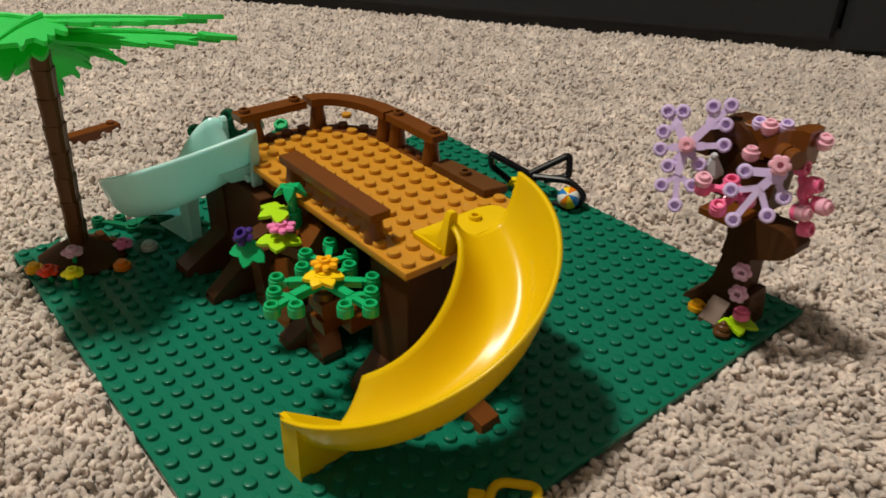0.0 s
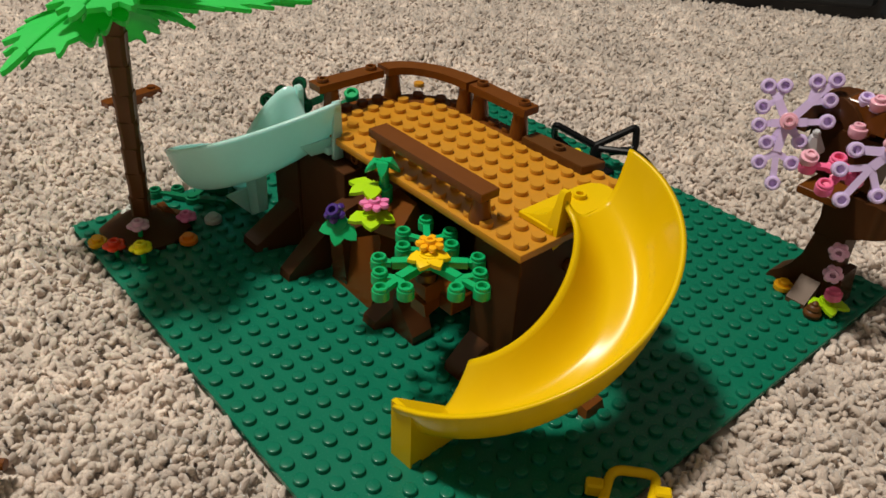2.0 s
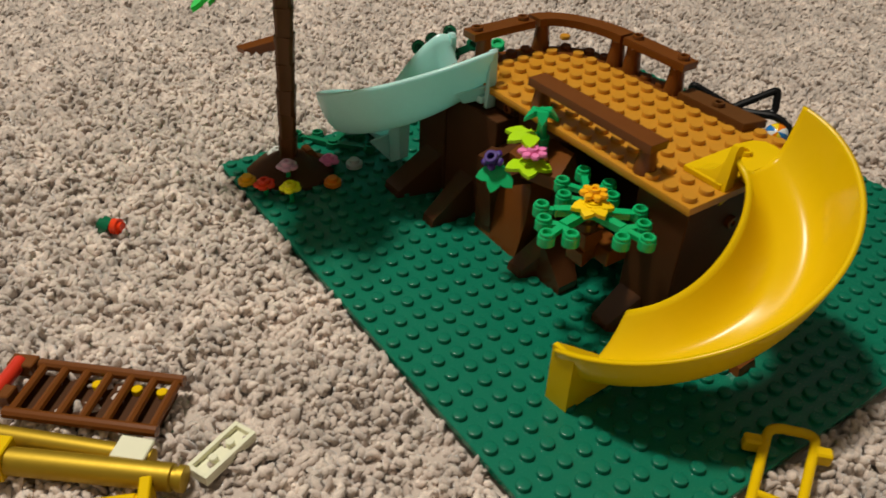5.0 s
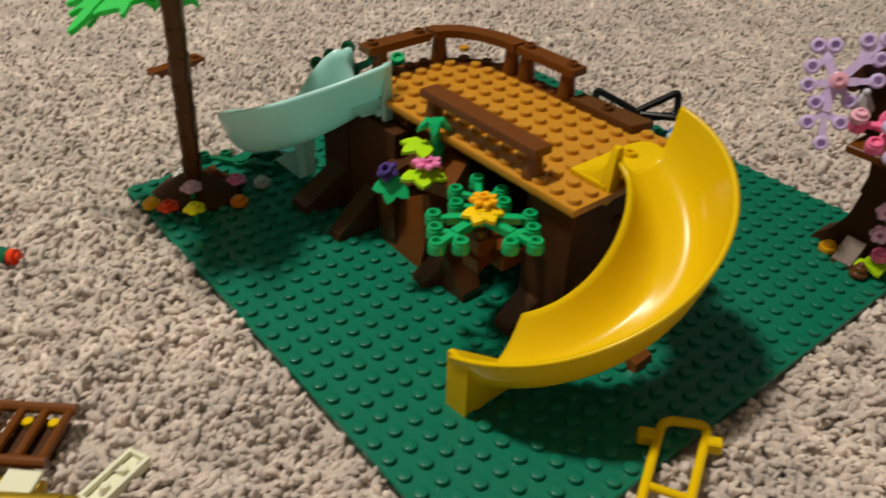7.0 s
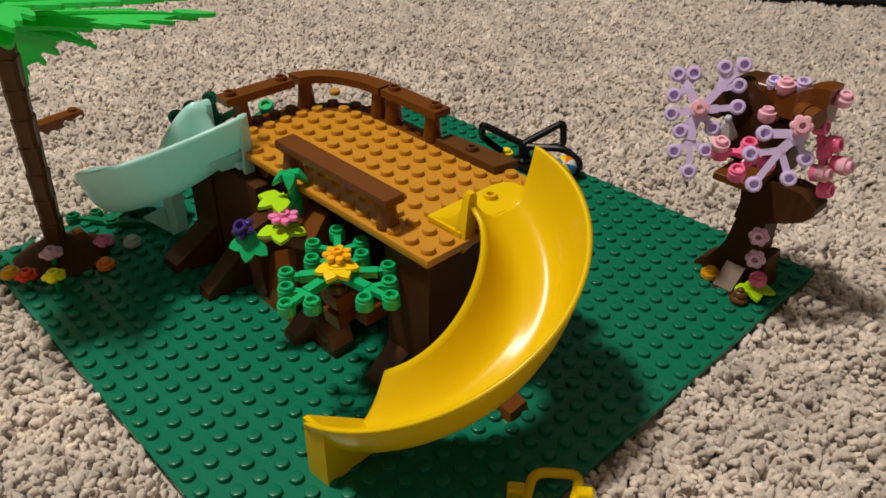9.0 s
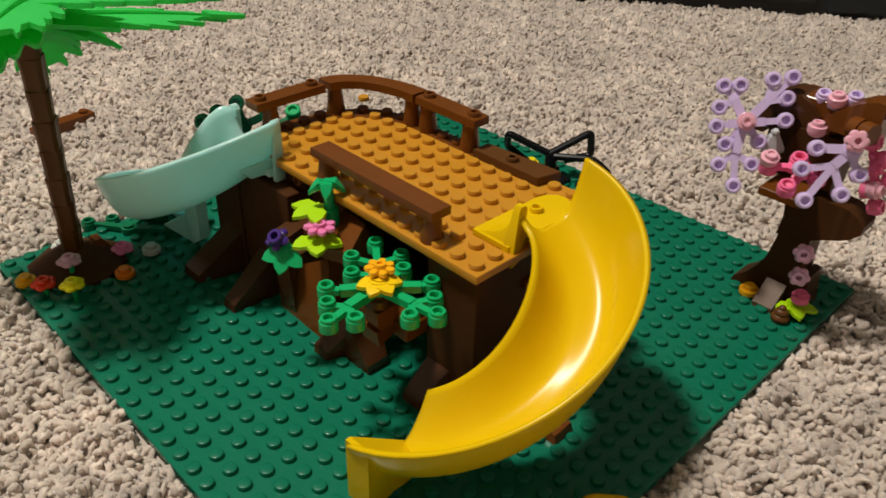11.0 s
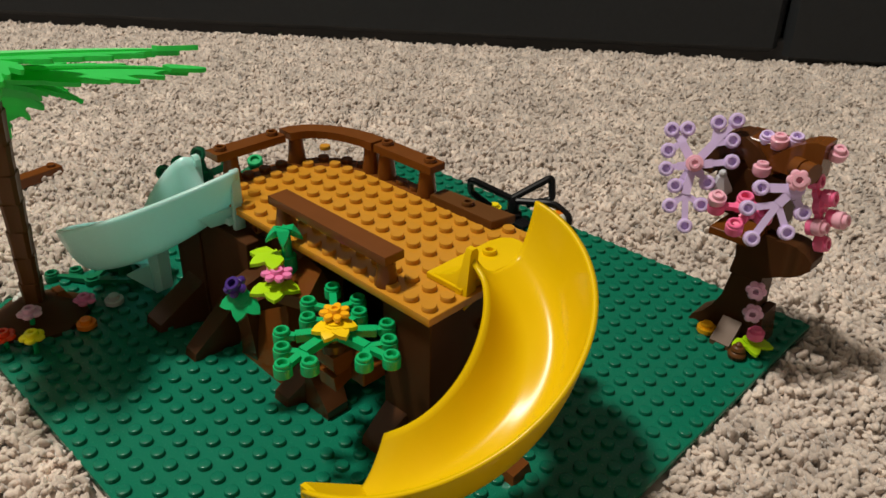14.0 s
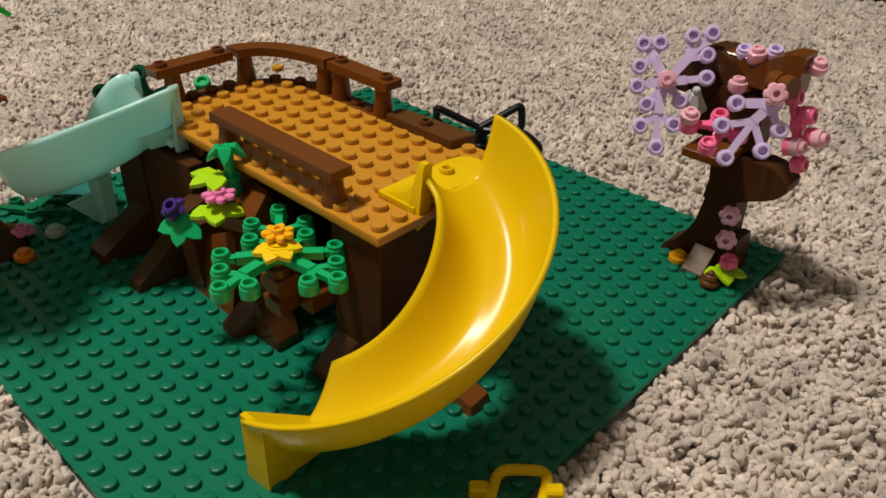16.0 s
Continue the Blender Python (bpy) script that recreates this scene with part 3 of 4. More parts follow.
def slide(name, material, label, resting=True, inner=INNER_RIM, crest=9.25):
    """Built about the origin: it starts at +y over x = 0, turns through +x and ends at -y."""
    s = thing(name, (0, 0, 0), label, "slide")
    n = 72
    bm = bmesh.new()

    def ring(u):
        ph = radians(90 - 180 * u)
        wide = 6.08 - 0.38 * u
        zi, zo = float(np.polyval(inner, u)), float(np.polyval(OUTER_RIM, u))
        if resting:
            zi += 0.75 * math.exp(-u / 0.03)
        zf = 7.68 - 6.78 * u ** 0.97 - 0.15 * math.sin(math.pi * u)
        ri, ro = Vector((2.12 * math.cos(ph), 2.35 * math.sin(ph))), Vector((wide * math.cos(ph), 6.1 * math.sin(ph)))
        pts = []
        for w, h in SECTION:
            c = ri.lerp(ro, w)
            rim = zi if w < 0.42 else zo
            pts.append(Vector((c.x, c.y, zf + (rim - zf) * h)))
        return pts

    grid = [[bm.verts.new(p) for p in ring(i / n)] for i in range(n + 1)]
    for a, b in zip(grid, grid[1:]):
        for j in range(len(SECTION) - 1):
            bm.faces.new((a[j], a[j + 1], b[j + 1], b[j]))
    bmesh.ops.recalc_face_normals(bm, faces=bm.faces)
    if sum(f.normal.z for f in bm.faces) < 0:
        bmesh.ops.reverse_faces(bm, faces=bm.faces)
    bmesh.ops.solidify(bm, geom=bm.faces[:], thickness=0.2)
    part("trough", bm, material, s, sharp=120)
    if resting:
        back = [(-1.85, 1.75), (0.05, 1.75), (0.05, 6.05), (-0.3, 6.3), (-0.9, 6.5), (-1.35, 6.45), (-1.7, 6.1), (-1.85, 5.5)]
        part("platform", prism(bmesh.new(), back, DECK, 7.68, 0.04), material, s)
    else:
        part("platform", prism(bmesh.new(), [(-0.6, 2.3), (0.6, 2.3), (0.6, 6.0), (-0.6, 6.0)], 7.2, 7.56, 0.05), material, s)
    fin = [(x, y, crest - 0.18 if y < 2.2 or y > 2.6 else crest) for x in (-0.2, 0.1) for y in (2.15, 2.25, 2.5, 2.62)]
    part("side_fin", hull(bmesh.new(), [(-0.2, 1.7, 6.85), (0.3, 1.7, 6.85), (0.2, 2.4, 6.95), (-0.3, 2.4, 7.3), (-0.25, 1.7, 7.4)] + fin), material, s)
    if resting:
        # hollow-curved wing that rises from the platform to the fin
        bm, sweep = bmesh.new(), [(-1.83, 7.66, 2.6), (-1.35, 7.74, 3.0), (-0.95, 7.86, 3.3), (-0.62, 8.02, 3.5), (-0.38, 8.36, 3.4), (-0.2, 8.85, 3.0)]
        for (x0, z0, y0), (x1, z1, y1) in zip(sweep, sweep[1:]):
            hull(bm, [(x0, 1.76, 7.54), (x1, 1.76, 7.54), (x0, 1.76, 7.46), (x1, 1.76, 7.46), (x0, 1.8 + 0.55 * (z0 - 7.6), z0), (x1, 1.8 + 0.55 * (z1 - 7.6), z1), (x0, y0, 7.67), (x1, y1, 7.67), (x0, y0, 7.46), (x1, y1, 7.46)])
        part("wing", bm, material, s, sharp=50)
    # foot: an upright end face and a wedge behind it
    part("foot", hull(bmesh.new(), [(-0.14, -6.2, 0), (1.0, -6.12, 0), (-0.14, -6.2, 2.92), (1.0, -6.12, 2.9), (1.0, -5.95, 2.9), (-0.14, -5.98, 2.92), (-0.14, -3.3, 0.3), (1.0, -3.3, 0.3), (-0.14, -3.2, 0.75), (1.0, -3.2, 0.75)]) if resting else
         hull(bmesh.new(), [(-0.12, -6.1, 0.9), (1.05, -6.0, 0.9), (-0.12, -6.1, 1.6), (1.05, -6.0, 1.6), (-0.12, -3.2, 0.9), (1.05, -3.2, 0.9)]), material, s)
    return s


yellow = slide("yellow_slide", YELLOW, "glossy yellow curved toy slide leading down from the deck")
yellow.location = Vector((24.65, 10.3, 0)) * U
part("knob", studs(bmesh.new(), [(-1.1, 4.7)], 7.67, HOLLOW), YELLOW, yellow)
aqua = slide("aqua_slide", AQUA, "pale aqua curved toy slide leading down from the deck", False, HIGH_RIM, 9.55)
aqua.matrix_world = Matrix.Translation(Vector((5.98, 10.3, -0.75)) * U) @ pose(0, 0, 0, 0, 0, -90)
part("bracket", hull(bmesh.new(), [(-0.12, 5.98, 10.0), (0.3, 5.98, 9.98), (-0.12, 6.16, 10.0), (0.3, 6.16, 9.98), (-0.12, 5.98, 7.0), (0.42, 5.98, 7.0), (-0.12, 6.24, 7.0), (0.42, 6.24, 7.0)]), AQUA, aqua)
part("mount", hull(bmesh.new(), [(0.3, 4.5, 7.2), (1.3, 4.5, 7.2), (0.3, 5.6, 7.2), (1.3, 5.5, 7.2), (0.1, 4.3, 8.0), (1.9, 4.3, 7.8), (0.1, 5.95, 8.1), (1.9, 5.6, 7.9)]), AQUA, aqua)
# square post under the bend with a three-cornered web
part("support", hull(bmesh.new(), [(1.4, -1.1, 0.77), (1.7, -0.95, 0.77), (1.2, 0.25, 1.6), (1.8, 0.25, 1.6), (1.3, -0.8, 4.4), (1.2, 0.5, 5.0), (1.9, 0.5, 5.0), (2.0, -0.7, 4.4)]), AQUA, aqua)
part("web", hull(bmesh.new(), [(1.65, -1.15, 0.9), (1.7, -1.0, 0.9), (3.2, -0.7, 2.75), (3.25, -0.55, 2.75), (1.7, -1.1, 2.7), (1.75, -0.9, 2.7)]), AQUA, aqua)


# ---- palm tree ----
def palm_leaf(palm, base, yaw, pitch, length, droop, spin, broad=1.0):
    """A long flat leaf: a raised rib and a blade whose edge is cut into forward-pointing teeth."""
    bm = bmesh.new()
    m = at(*base, 0, 0, yaw) @ pose(0, 0, 0, 0, -pitch, 0) @ pose(0, 0, 0, spin, 0, 0)
    n = 6

    def on(x, y):
        u = x / length
        return m @ Vector((x, y, droop * (0.9 * u - 1.9 * u * u) - 0.13 * abs(y)))

    def wide(u):
        return broad * length * (0.075 * (1 - u) + 0.20 * math.sin(math.pi * min(1.0, (u + 0.06) / 1.08)) ** 0.7)

    for side in (1, -1):
        for k in range(n):
            u0, u1 = 0.03 + 0.95 * k / n, 0.03 + 0.95 * (k + 1) / n
            w0, w1 = wide(u0) * 0.74, wide(u1) * 0.74
            far = wide(u1) * (1.12 if k % 2 else 0.98) * (1.0 if k < n - 1 else 0.6)
            tx = (u1 + 0.1) * length
            pts = [(u0 * length, 0), (u0 * length + 0.02 * length, w0), ((u0 * 0.5 + u1 * 0.5 + 0.03) * length, far * 0.86), (tx - 0.05 * length, far * 0.98), (tx - 0.012 * length, far), (tx, far * 0.95), (tx - 0.01 * length, far * 0.88), (u1 * length + 0.045 * length, w1 * 1.02), (u1 * length, 0)]
            vs = [bm.verts.new(on(x, y * side)) for x, y in pts]
            bm.faces.new(vs if side < 0 else vs[::-1])
    end = [(0.93 * length, 0.0), (0.97 * length, 0.04 * length), (1.06 * length, 0.035 * length), (1.15 * length, 0.022 * length), (1.19 * length, 0.006 * length), (1.19 * length, -0.006 * length), (1.15 * length, -0.022 * length), (1.06 * length, -0.035 * length), (0.97 * length, -0.04 * length)]
    bm.faces.new([bm.verts.new(on(x, y)) for x, y in end])
    bmesh.ops.remove_doubles(bm, verts=bm.verts, dist=0.004)
    bmesh.ops.recalc_face_normals(bm, faces=bm.faces)
    bmesh.ops.solidify(bm, geom=bm.faces[:], thickness=0.22)
    rib = [on(length * u, 0) + Vector((0, 0, 0.05)) for u in (0, 0.2, 0.4, 0.6, 0.8, 0.98)]
    tube(bm, rib, [0.2, 0.17, 0.14, 0.11, 0.08, 0.04], 8)
    part("leaf", bm, PALMGREEN, palm, sharp=25)


def palm_tree():
    p = thing("palm_tree", (2.95, 3.2, 0), "toy palm tree with ringed brown trunk and bright green leaves", "tree")
    part("base", lathe(bmesh.new(), ((2.5, 0.0), (2.5, 0.22), (1.15, 0.95), (0.8, 1.15), (0.0, 1.15)), at(2.95, 3.1, 0, 0, 0, 12), 8), WALLBROWN, p)
    lo, hi = Vector((2.86, 3.1, 0.9)), Vector((4.45, 3.06, 13.3))
    n = 8
    d = (hi - lo) / n
    for k in range(n):
        # a square brick with a ridge down each corner; its upper end flares a little
        q = facing(lo + d * k, d, 14 + (5 if k % 2 else -3))
        h = d.length
        bm = bmesh.new()
        outline = []
        for c in range(4):
            for dx in (-0.26, -0.1, 0.0, 0.1, 0.26):
                a = c * math.pi / 2 + dx * 2.2
                r = 0.57 if abs(dx) < 0.2 else 0.46
                outline.append((r * math.cos(a), r * math.sin(a)))
        m = len(outline)
        rings = []
        for z, kk in ((-0.02, 0.96), (h * 0.5, 0.98), (h * 0.97, 1.06), (h, 1.05)):
            rings.append([bm.verts.new(q @ Vector((x * kk, y * kk, z))) for x, y in outline])
        for r0, r1 in zip(rings, rings[1:]):
            for i in range(m):
                bm.faces.new((r0[i], r0[(i + 1) % m], r1[(i + 1) % m], r1[i]))
        bm.faces.new(rings[0][::-1])
        bm.faces.new(rings[-1])
        part("trunk_segment", bm, PALMBROWN, p)
    part("crown_hub", lathe(bmesh.new(), ((0.55, -0.2), (0.8, 0.1), (0.8, 0.5), (0.5, 0.9), (0.0, 1.0)), facing(hi, d), 12), PALMGREEN, p)
    top = hi + Vector((0, 0, 0.55))
    palm_leaf(p, top + Vector((0.1, 0.2, 0.35)), 50, 2.5, 7.6, 0.1, -14, 0.75)
    palm_leaf(p, top + Vector((0, 0, -0.3)), 79, -6, 8.3, 0.3, 4, 0.66)
    palm_leaf(p, top + Vector((0, 0, -0.4)), 106, -18, 4.5, 0.6, 6, 1.5)
    palm_leaf(p, top + Vector((-0.2, 0.2, -0.4)), 160, -36, 4.9, 0.8, 0, 1.7)
    palm_leaf(p, top + Vector((-0.2, 0.7, 0.1)), 234, 4, 8.2, 0.9, 8, 1.2)
    palm_leaf(p, top + Vector((0.2, 0.4, 0.45)), -34, 6, 6.0, 0.3, 0, 1.25)
    palm_leaf(p, top + Vector((0, 0, -0.2)), 306, -3, 6.4, 0.5, 6, 1.5)


palm_tree()


# ---- small flowers and studs on the baseplate ----
def round_stud(loc, material, label, group="small flowers round the palm"):
    f = thing("round_stud", loc, label, "toy flower", group)
    x, y, z = loc
    part("body", lathe(bmesh.new(), ((0.3, z), (0.34, z + 0.08), (0.5, z + 0.14), (0.5, z + 0.36), (0.47, z + 0.4), (0.3, z + 0.4), (0.3, z + 0.57), (0.27, z + 0.61), (0.0, z + 0.61)), at(x, y, 0), 20), material, f)


def stud_flower(loc, material, label, height=0.0, petals=5, r=0.62, group="small flowers round the palm", n=(0, 0, 1), spin=0):
    f = thing("toy_flower", loc, label, "toy flower", group)
    p = Vector(loc)
    nn = Vector(n).normalized()
    if height:
        part("stem", tube(bmesh.new(), [p, p + Vector((0.05, 0.02, height * 0.5)), p + Vector((0, 0, height))], 0.13, 8), LEAFGREEN, f)
    m = facing(p + Vector((0, 0, height)), nn, spin)
    petal = part("petals", prism(bmesh.new(), flower_outline(r, petals, 0.72), 0, 0.22, 0.07, m), material, f)
    part("centre", lathe(bmesh.new(), ((0.33, 0.2), (0.31, 0.4), (0.28, 0.43), (0.16, 0.43), (0.14, 0.4), (0.14, 0.24), (0, 0.24)), m, 16), material, petal)
    return f


round_stud((2.95, 0.45, 0.0), AMBER, "yellow-orange round stud on the green baseplate")
stud_flower((4.5, 0.85, 0.0), RED, "red toy flower on a green stem", 0.62)
stud_flower((5.9, 1.75, 0.0), plastic("lemon_plastic", (0.93, 0.80, 0.01), 0.22, 0.03), "lemon yellow toy flower on a green stem", 0.85)
stud_flower((4.45, 2.3, 0.75), ORCHID, "pale lilac toy flower on the palm base", 0.55)
round_stud((5.6, 4.45, 0.0), ORANGE, "orange round stud beside the palm base")
stud_flower((3.7, 5.25, 0.0), PINK, "pink toy flower beside the palm base", 0.4)
round_stud((4.45, 6.5, 0.0), CLEAR, "milky clear round stud on the green baseplate")
stud_flower((1.6, 3.0, 0.3), WHITE, "white toy flower on the palm base", 0.25)


def palm_extras():
    s = thing("slope_brick", (2.6, 4.6, 0), "brown sloped toy brick behind the palm base", "toy brick")
    part("body", hull(bmesh.new(), [(2, 4.1, 0), (3.4, 4.1, 0), (2, 5.2, 0), (3.4, 5.2, 0), (2.3, 4.2, 1.1), (3.0, 4.2, 1.1), (2.3, 4.6, 1.1), (3.0, 4.6, 1.1)]), BROWN, s)


palm_extras()


# ---- leaf branches with hollow studs ----
def knob(bm, p, n, r=0.36, h=0.62):
    lathe(bm, ((r * 0.8, -h), (r, -h + 0.05), (r, -0.2), (r * 0.97, -0.16), (r * 0.86, -0.15), (r * 0.86, -0.03), (r * 0.78, 0.0), (r * 0.56, 0.0), (r * 0.5, -0.04), (r * 0.5, -h * 0.45), (0.0, -h * 0.45)), facing(p, n), 16)


def arm(bm, a, b, n, w=0.15, h=0.13):
    a, b, n = Vector(a), Vector(b), Vector(n).normalized()
    s = (b - a).cross(n).normalized()
    hull(bm, [q + s * w * i + n * h * j for q in (a, b) for i in (-1, 1) for j in (-1, 1)])


def leaf_branch(owner, name, material, n, centre, arms, r=0.36, under=0.3):
    """A flat leaf element: ribs that fork from its centre to round hollow studs."""
    bm = bmesh.new()
    nn = Vector(n).normalized()
    c = Vector(centre) - nn * under
    lathe(bm, ((0.42, -0.16), (0.42, 0.14), (0.3, 0.16), (0.3, 0.3), (0, 0.3)), facing(c, nn), 16)
    for i, chain in enumerate(arms):
        fork = Vector(chain[0]) - nn * under
        arm(bm, c, fork, nn, 0.2, 0.13 + 0.008 * i)
        for j, tip in enumerate(chain[1:]):
            t = Vector(tip)
            arm(bm, fork, t - nn * under, nn, 0.15, 0.115 - 0.008 * j)
            knob(bm, t, nn, r)
        if len(chain) == 1:
            knob(bm, Vector(chain[0]), nn, r)
    part(name, bm, material, owner)


def star_leaf(owner, name, material, p, r, yaw, n=(0, 0, 1), points=3, spread=200, dip=0.38, droop=0.12, stud=True):
    """A small pointed leaf of a few lobes, slightly cupped."""
    bm = bmesh.new()
    m = Matrix.Translation(p) @ Vector((0, 0, 1)).rotation_difference(Vector(n)).to_matrix().to_4x4() @ pose(0, 0, 0, 0, 0, yaw)
    for k in range(points):
        a = radians(-spread / 2 + spread * k / max(1, points - 1))
        d, s = Vector((math.cos(a), math.sin(a), 0)), Vector((-math.sin(a), math.cos(a), 0))
        tip = d * r + Vector((0, 0, -droop * r))
        pts = []
        for z in (0.02 * k, 0.16 + 0.02 * k):
            for q in (Vector((0, 0, 0)) - d * 0.3, d * r * 0.5 + s * r * dip, d * r * 0.5 - s * r * dip, d * r * 0.8 + s * r * dip * 0.6 - Vector((0, 0, droop * r * 0.55)), d * r * 0.8 - s * r * dip * 0.6 - Vector((0, 0, droop * r * 0.55)), tip):
                pts.append(m @ (q + Vector((0, 0, z))))
        hull(bm, pts)
    if stud:
        lathe(bm, ((0.42, 0), (0.42, 0.22), (0.3, 0.24), (0.3, 0.3), (0, 0.3)), m, 14)
    part(name, bm, material, owner, sharp=40)


def daisy(owner, name, material, p, r, n=(0, 0, 1), petals=7, spin=0):
    m = facing(p, n, spin)
    bm = bmesh.new()
    for k in range(petals):
        a = k * math.tau / petals
        lathe(bm, ((0.0, -0.02), (0.28, 0.02), (0.33, 0.1), (0.28, 0.2), (0, 0.23)), m @ at(r * 0.66 * math.cos(a), r * 0.66 * math.sin(a), 0, 0, 0, math.degrees(a)) @ Matrix.Diagonal((r * 1.05, r * 0.86, 1, 1)), 12, False)
    lathe(bm, ((r * 0.42, 0.0), (r * 0.42, 0.2), (r * 0.36, 0.34), (r * 0.2, 0.34), (r * 0.18, 0.24), (0, 0.24)), m, 16)
    part(name, bm, material, owner)


def deck_plants():
    up = (0, 0, 1)
    b = thing("leaf_bush", (21.5, 8.2, 5.6), "bright green leaf branch with yellow flower on the stump", "plant", "plants before the deck")
    z = 6.25
    leaf_branch(b, "leaf_branch", LEAFGREEN, up, (21.5, 8.25, z), [
        [(20.3, 9.2, z), (19.11, 10.11, z), (19.27, 8.71, z), (20.53, 10.3, z)],
        [(20.75, 8.5, z), (20.18, 7.99, z)], [(21.4, 9.0, z), (21.33, 9.69, z)],
        [(22.6, 9.5, z), (22.74, 9.93, z)], [(23.2, 8.5, z), (23.58, 9.27, z), (24.38, 8.67, z), (23.79, 7.83, z)],
        [(20.7, 7.0, z), (20.28, 6.66, z)], [(21.75, 6.55, z), (22.57, 6.26, z), (22.01, 5.46, z), (21.13, 6.07, z)]])
    star_leaf(b, "leaf", plastic("golden_leaf_plastic", (0.95, 0.63, 0.006), 0.22, 0.03), (21.75, 8.1, 6.36), 0.9, -36, up, 4, 165, 0.42, 0.16)
    daisy(b, "blossom", AMBER, (21.5, 8.35, 6.7), 0.62, up)
    s = thing("sprout_plant", (16.3, 9.5, 5.6), "green sprout above lime leaves and pink blossom", "plant", "plants before the deck")
    part("stem", lathe(bmesh.new(), ((0.4, 5.5), (0.4, 6.75), (0.24, 6.78), (0.2, 8.0), (0, 8.0)), at(16.5, 9.75, 0), 14), LEAFGREEN, s)
    star_leaf(s, "sprout", LEAFGREEN, (16.45, 9.7, 7.95), 0.8, -38, up, 3, 170, 0.34, 0.62, False)
    star_leaf(s, "lime_leaf", LIME, (16.2, 9.35, 6.75), 1.25, -96, up, 3, 110, 0.34, 0.12, False)
    star_leaf(s, "lime_leaf", LIME, (17.1, 8.6, 5.85), 1.12, -38, up, 3, 140, 0.42)
    daisy(s, "blossom", PINK, (17.2, 8.7, 6.45), 0.7, up)
    v = thing("violet_plant", (16.2, 7.3, 5.3), "purple toy blossom over a green leaf", "plant", "plants before the deck")
    star_leaf(v, "leaf", LEAFGREEN, (16.4, 7.4, 5.5), 1.02, -55, (0.5, -0.5, 0.7), 3, 120, 0.36)
    m = facing((16.2, 7.3, 6.0), (0.2, -0.55, 0.8))
    part("blossom", prism(bmesh.new(), flower_outline(0.54, 5, 0.6), 0, 0.3, 0.1, m), PURPLE, v)
    part("centre", lathe(bmesh.new(), ((0.34, 0.25), (0.32, 0.5), (0.28, 0.54), (0.18, 0.54), (0.16, 0.5), (0.16, 0.3), (0, 0.3)), m, 16), PURPLE, v)
    part("stalk", tube(bmesh.new(), [(16.4, 7.6, 5.5), (16.3, 7.4, 5.8), (16.2, 7.3, 6.05)], 0.14, 8), LEAFGREEN, v)


deck_plants()


def back_bush():
    b = thing("back_bush", (6.9, 11.4, 0), "dark green leaf branch behind the pale slide", "plant")
    leaf_branch(b, "leaf_branch", DARKGREEN, (0.75, -0.55, 0.3), (7.0, 11.46, 6.9), [[(7.0, 11.2, 8.2)], [(6.9, 10.6, 7.6), (7.0, 9.2, 7.75), (7.0, 10.07, 8.0)], [(6.9, 12.6, 7.0), (6.8, 13.0, 7.1)]], 0.39)
    part("stem", tube(bmesh.new(), [(6.9, 11.5, 0), (6.9, 11.5, 7.1)], 0.3, 8), DARKGREEN, b)
    part("bud", lathe(bmesh.new(), ((0.34, -0.3), (0.42, -0.25), (0.42, 0.1), (0.37, 0.16), (0.26, 0.16), (0.22, 0.1), (0.22, 0.0), (0, 0.0)), facing((7.2, 14.4, 6.95), (0.3, -0.3, 0.9)), 16), LEAFGREEN, b)
    arms = bmesh.new()
    arm(arms, (6.9, 11.6, 5.7), (7.1, 14.5, 6.6), (0, 0, 1), 0.2)
    part("twig", arms, DARKGREEN, b)
    s = thing("leaf_bush", (0.6, 5.6, 0), "dark green leaf branch lying on the baseplate", "plant")
    z = 0.55
    leaf_branch(s, "leaf_branch", DARKGREEN, (0, 0, 1), (1.6, 6.6, z), [[(0.4, 5.8, z), (-0.35, 5.15, z), (0.2, 6.3, z)], [(1.0, 7.6, z), (0.6, 8.4, z), (1.6, 8.5, z)], [(2.6, 7.6, z), (3.3, 8.2, z)]], 0.4)


back_bush()


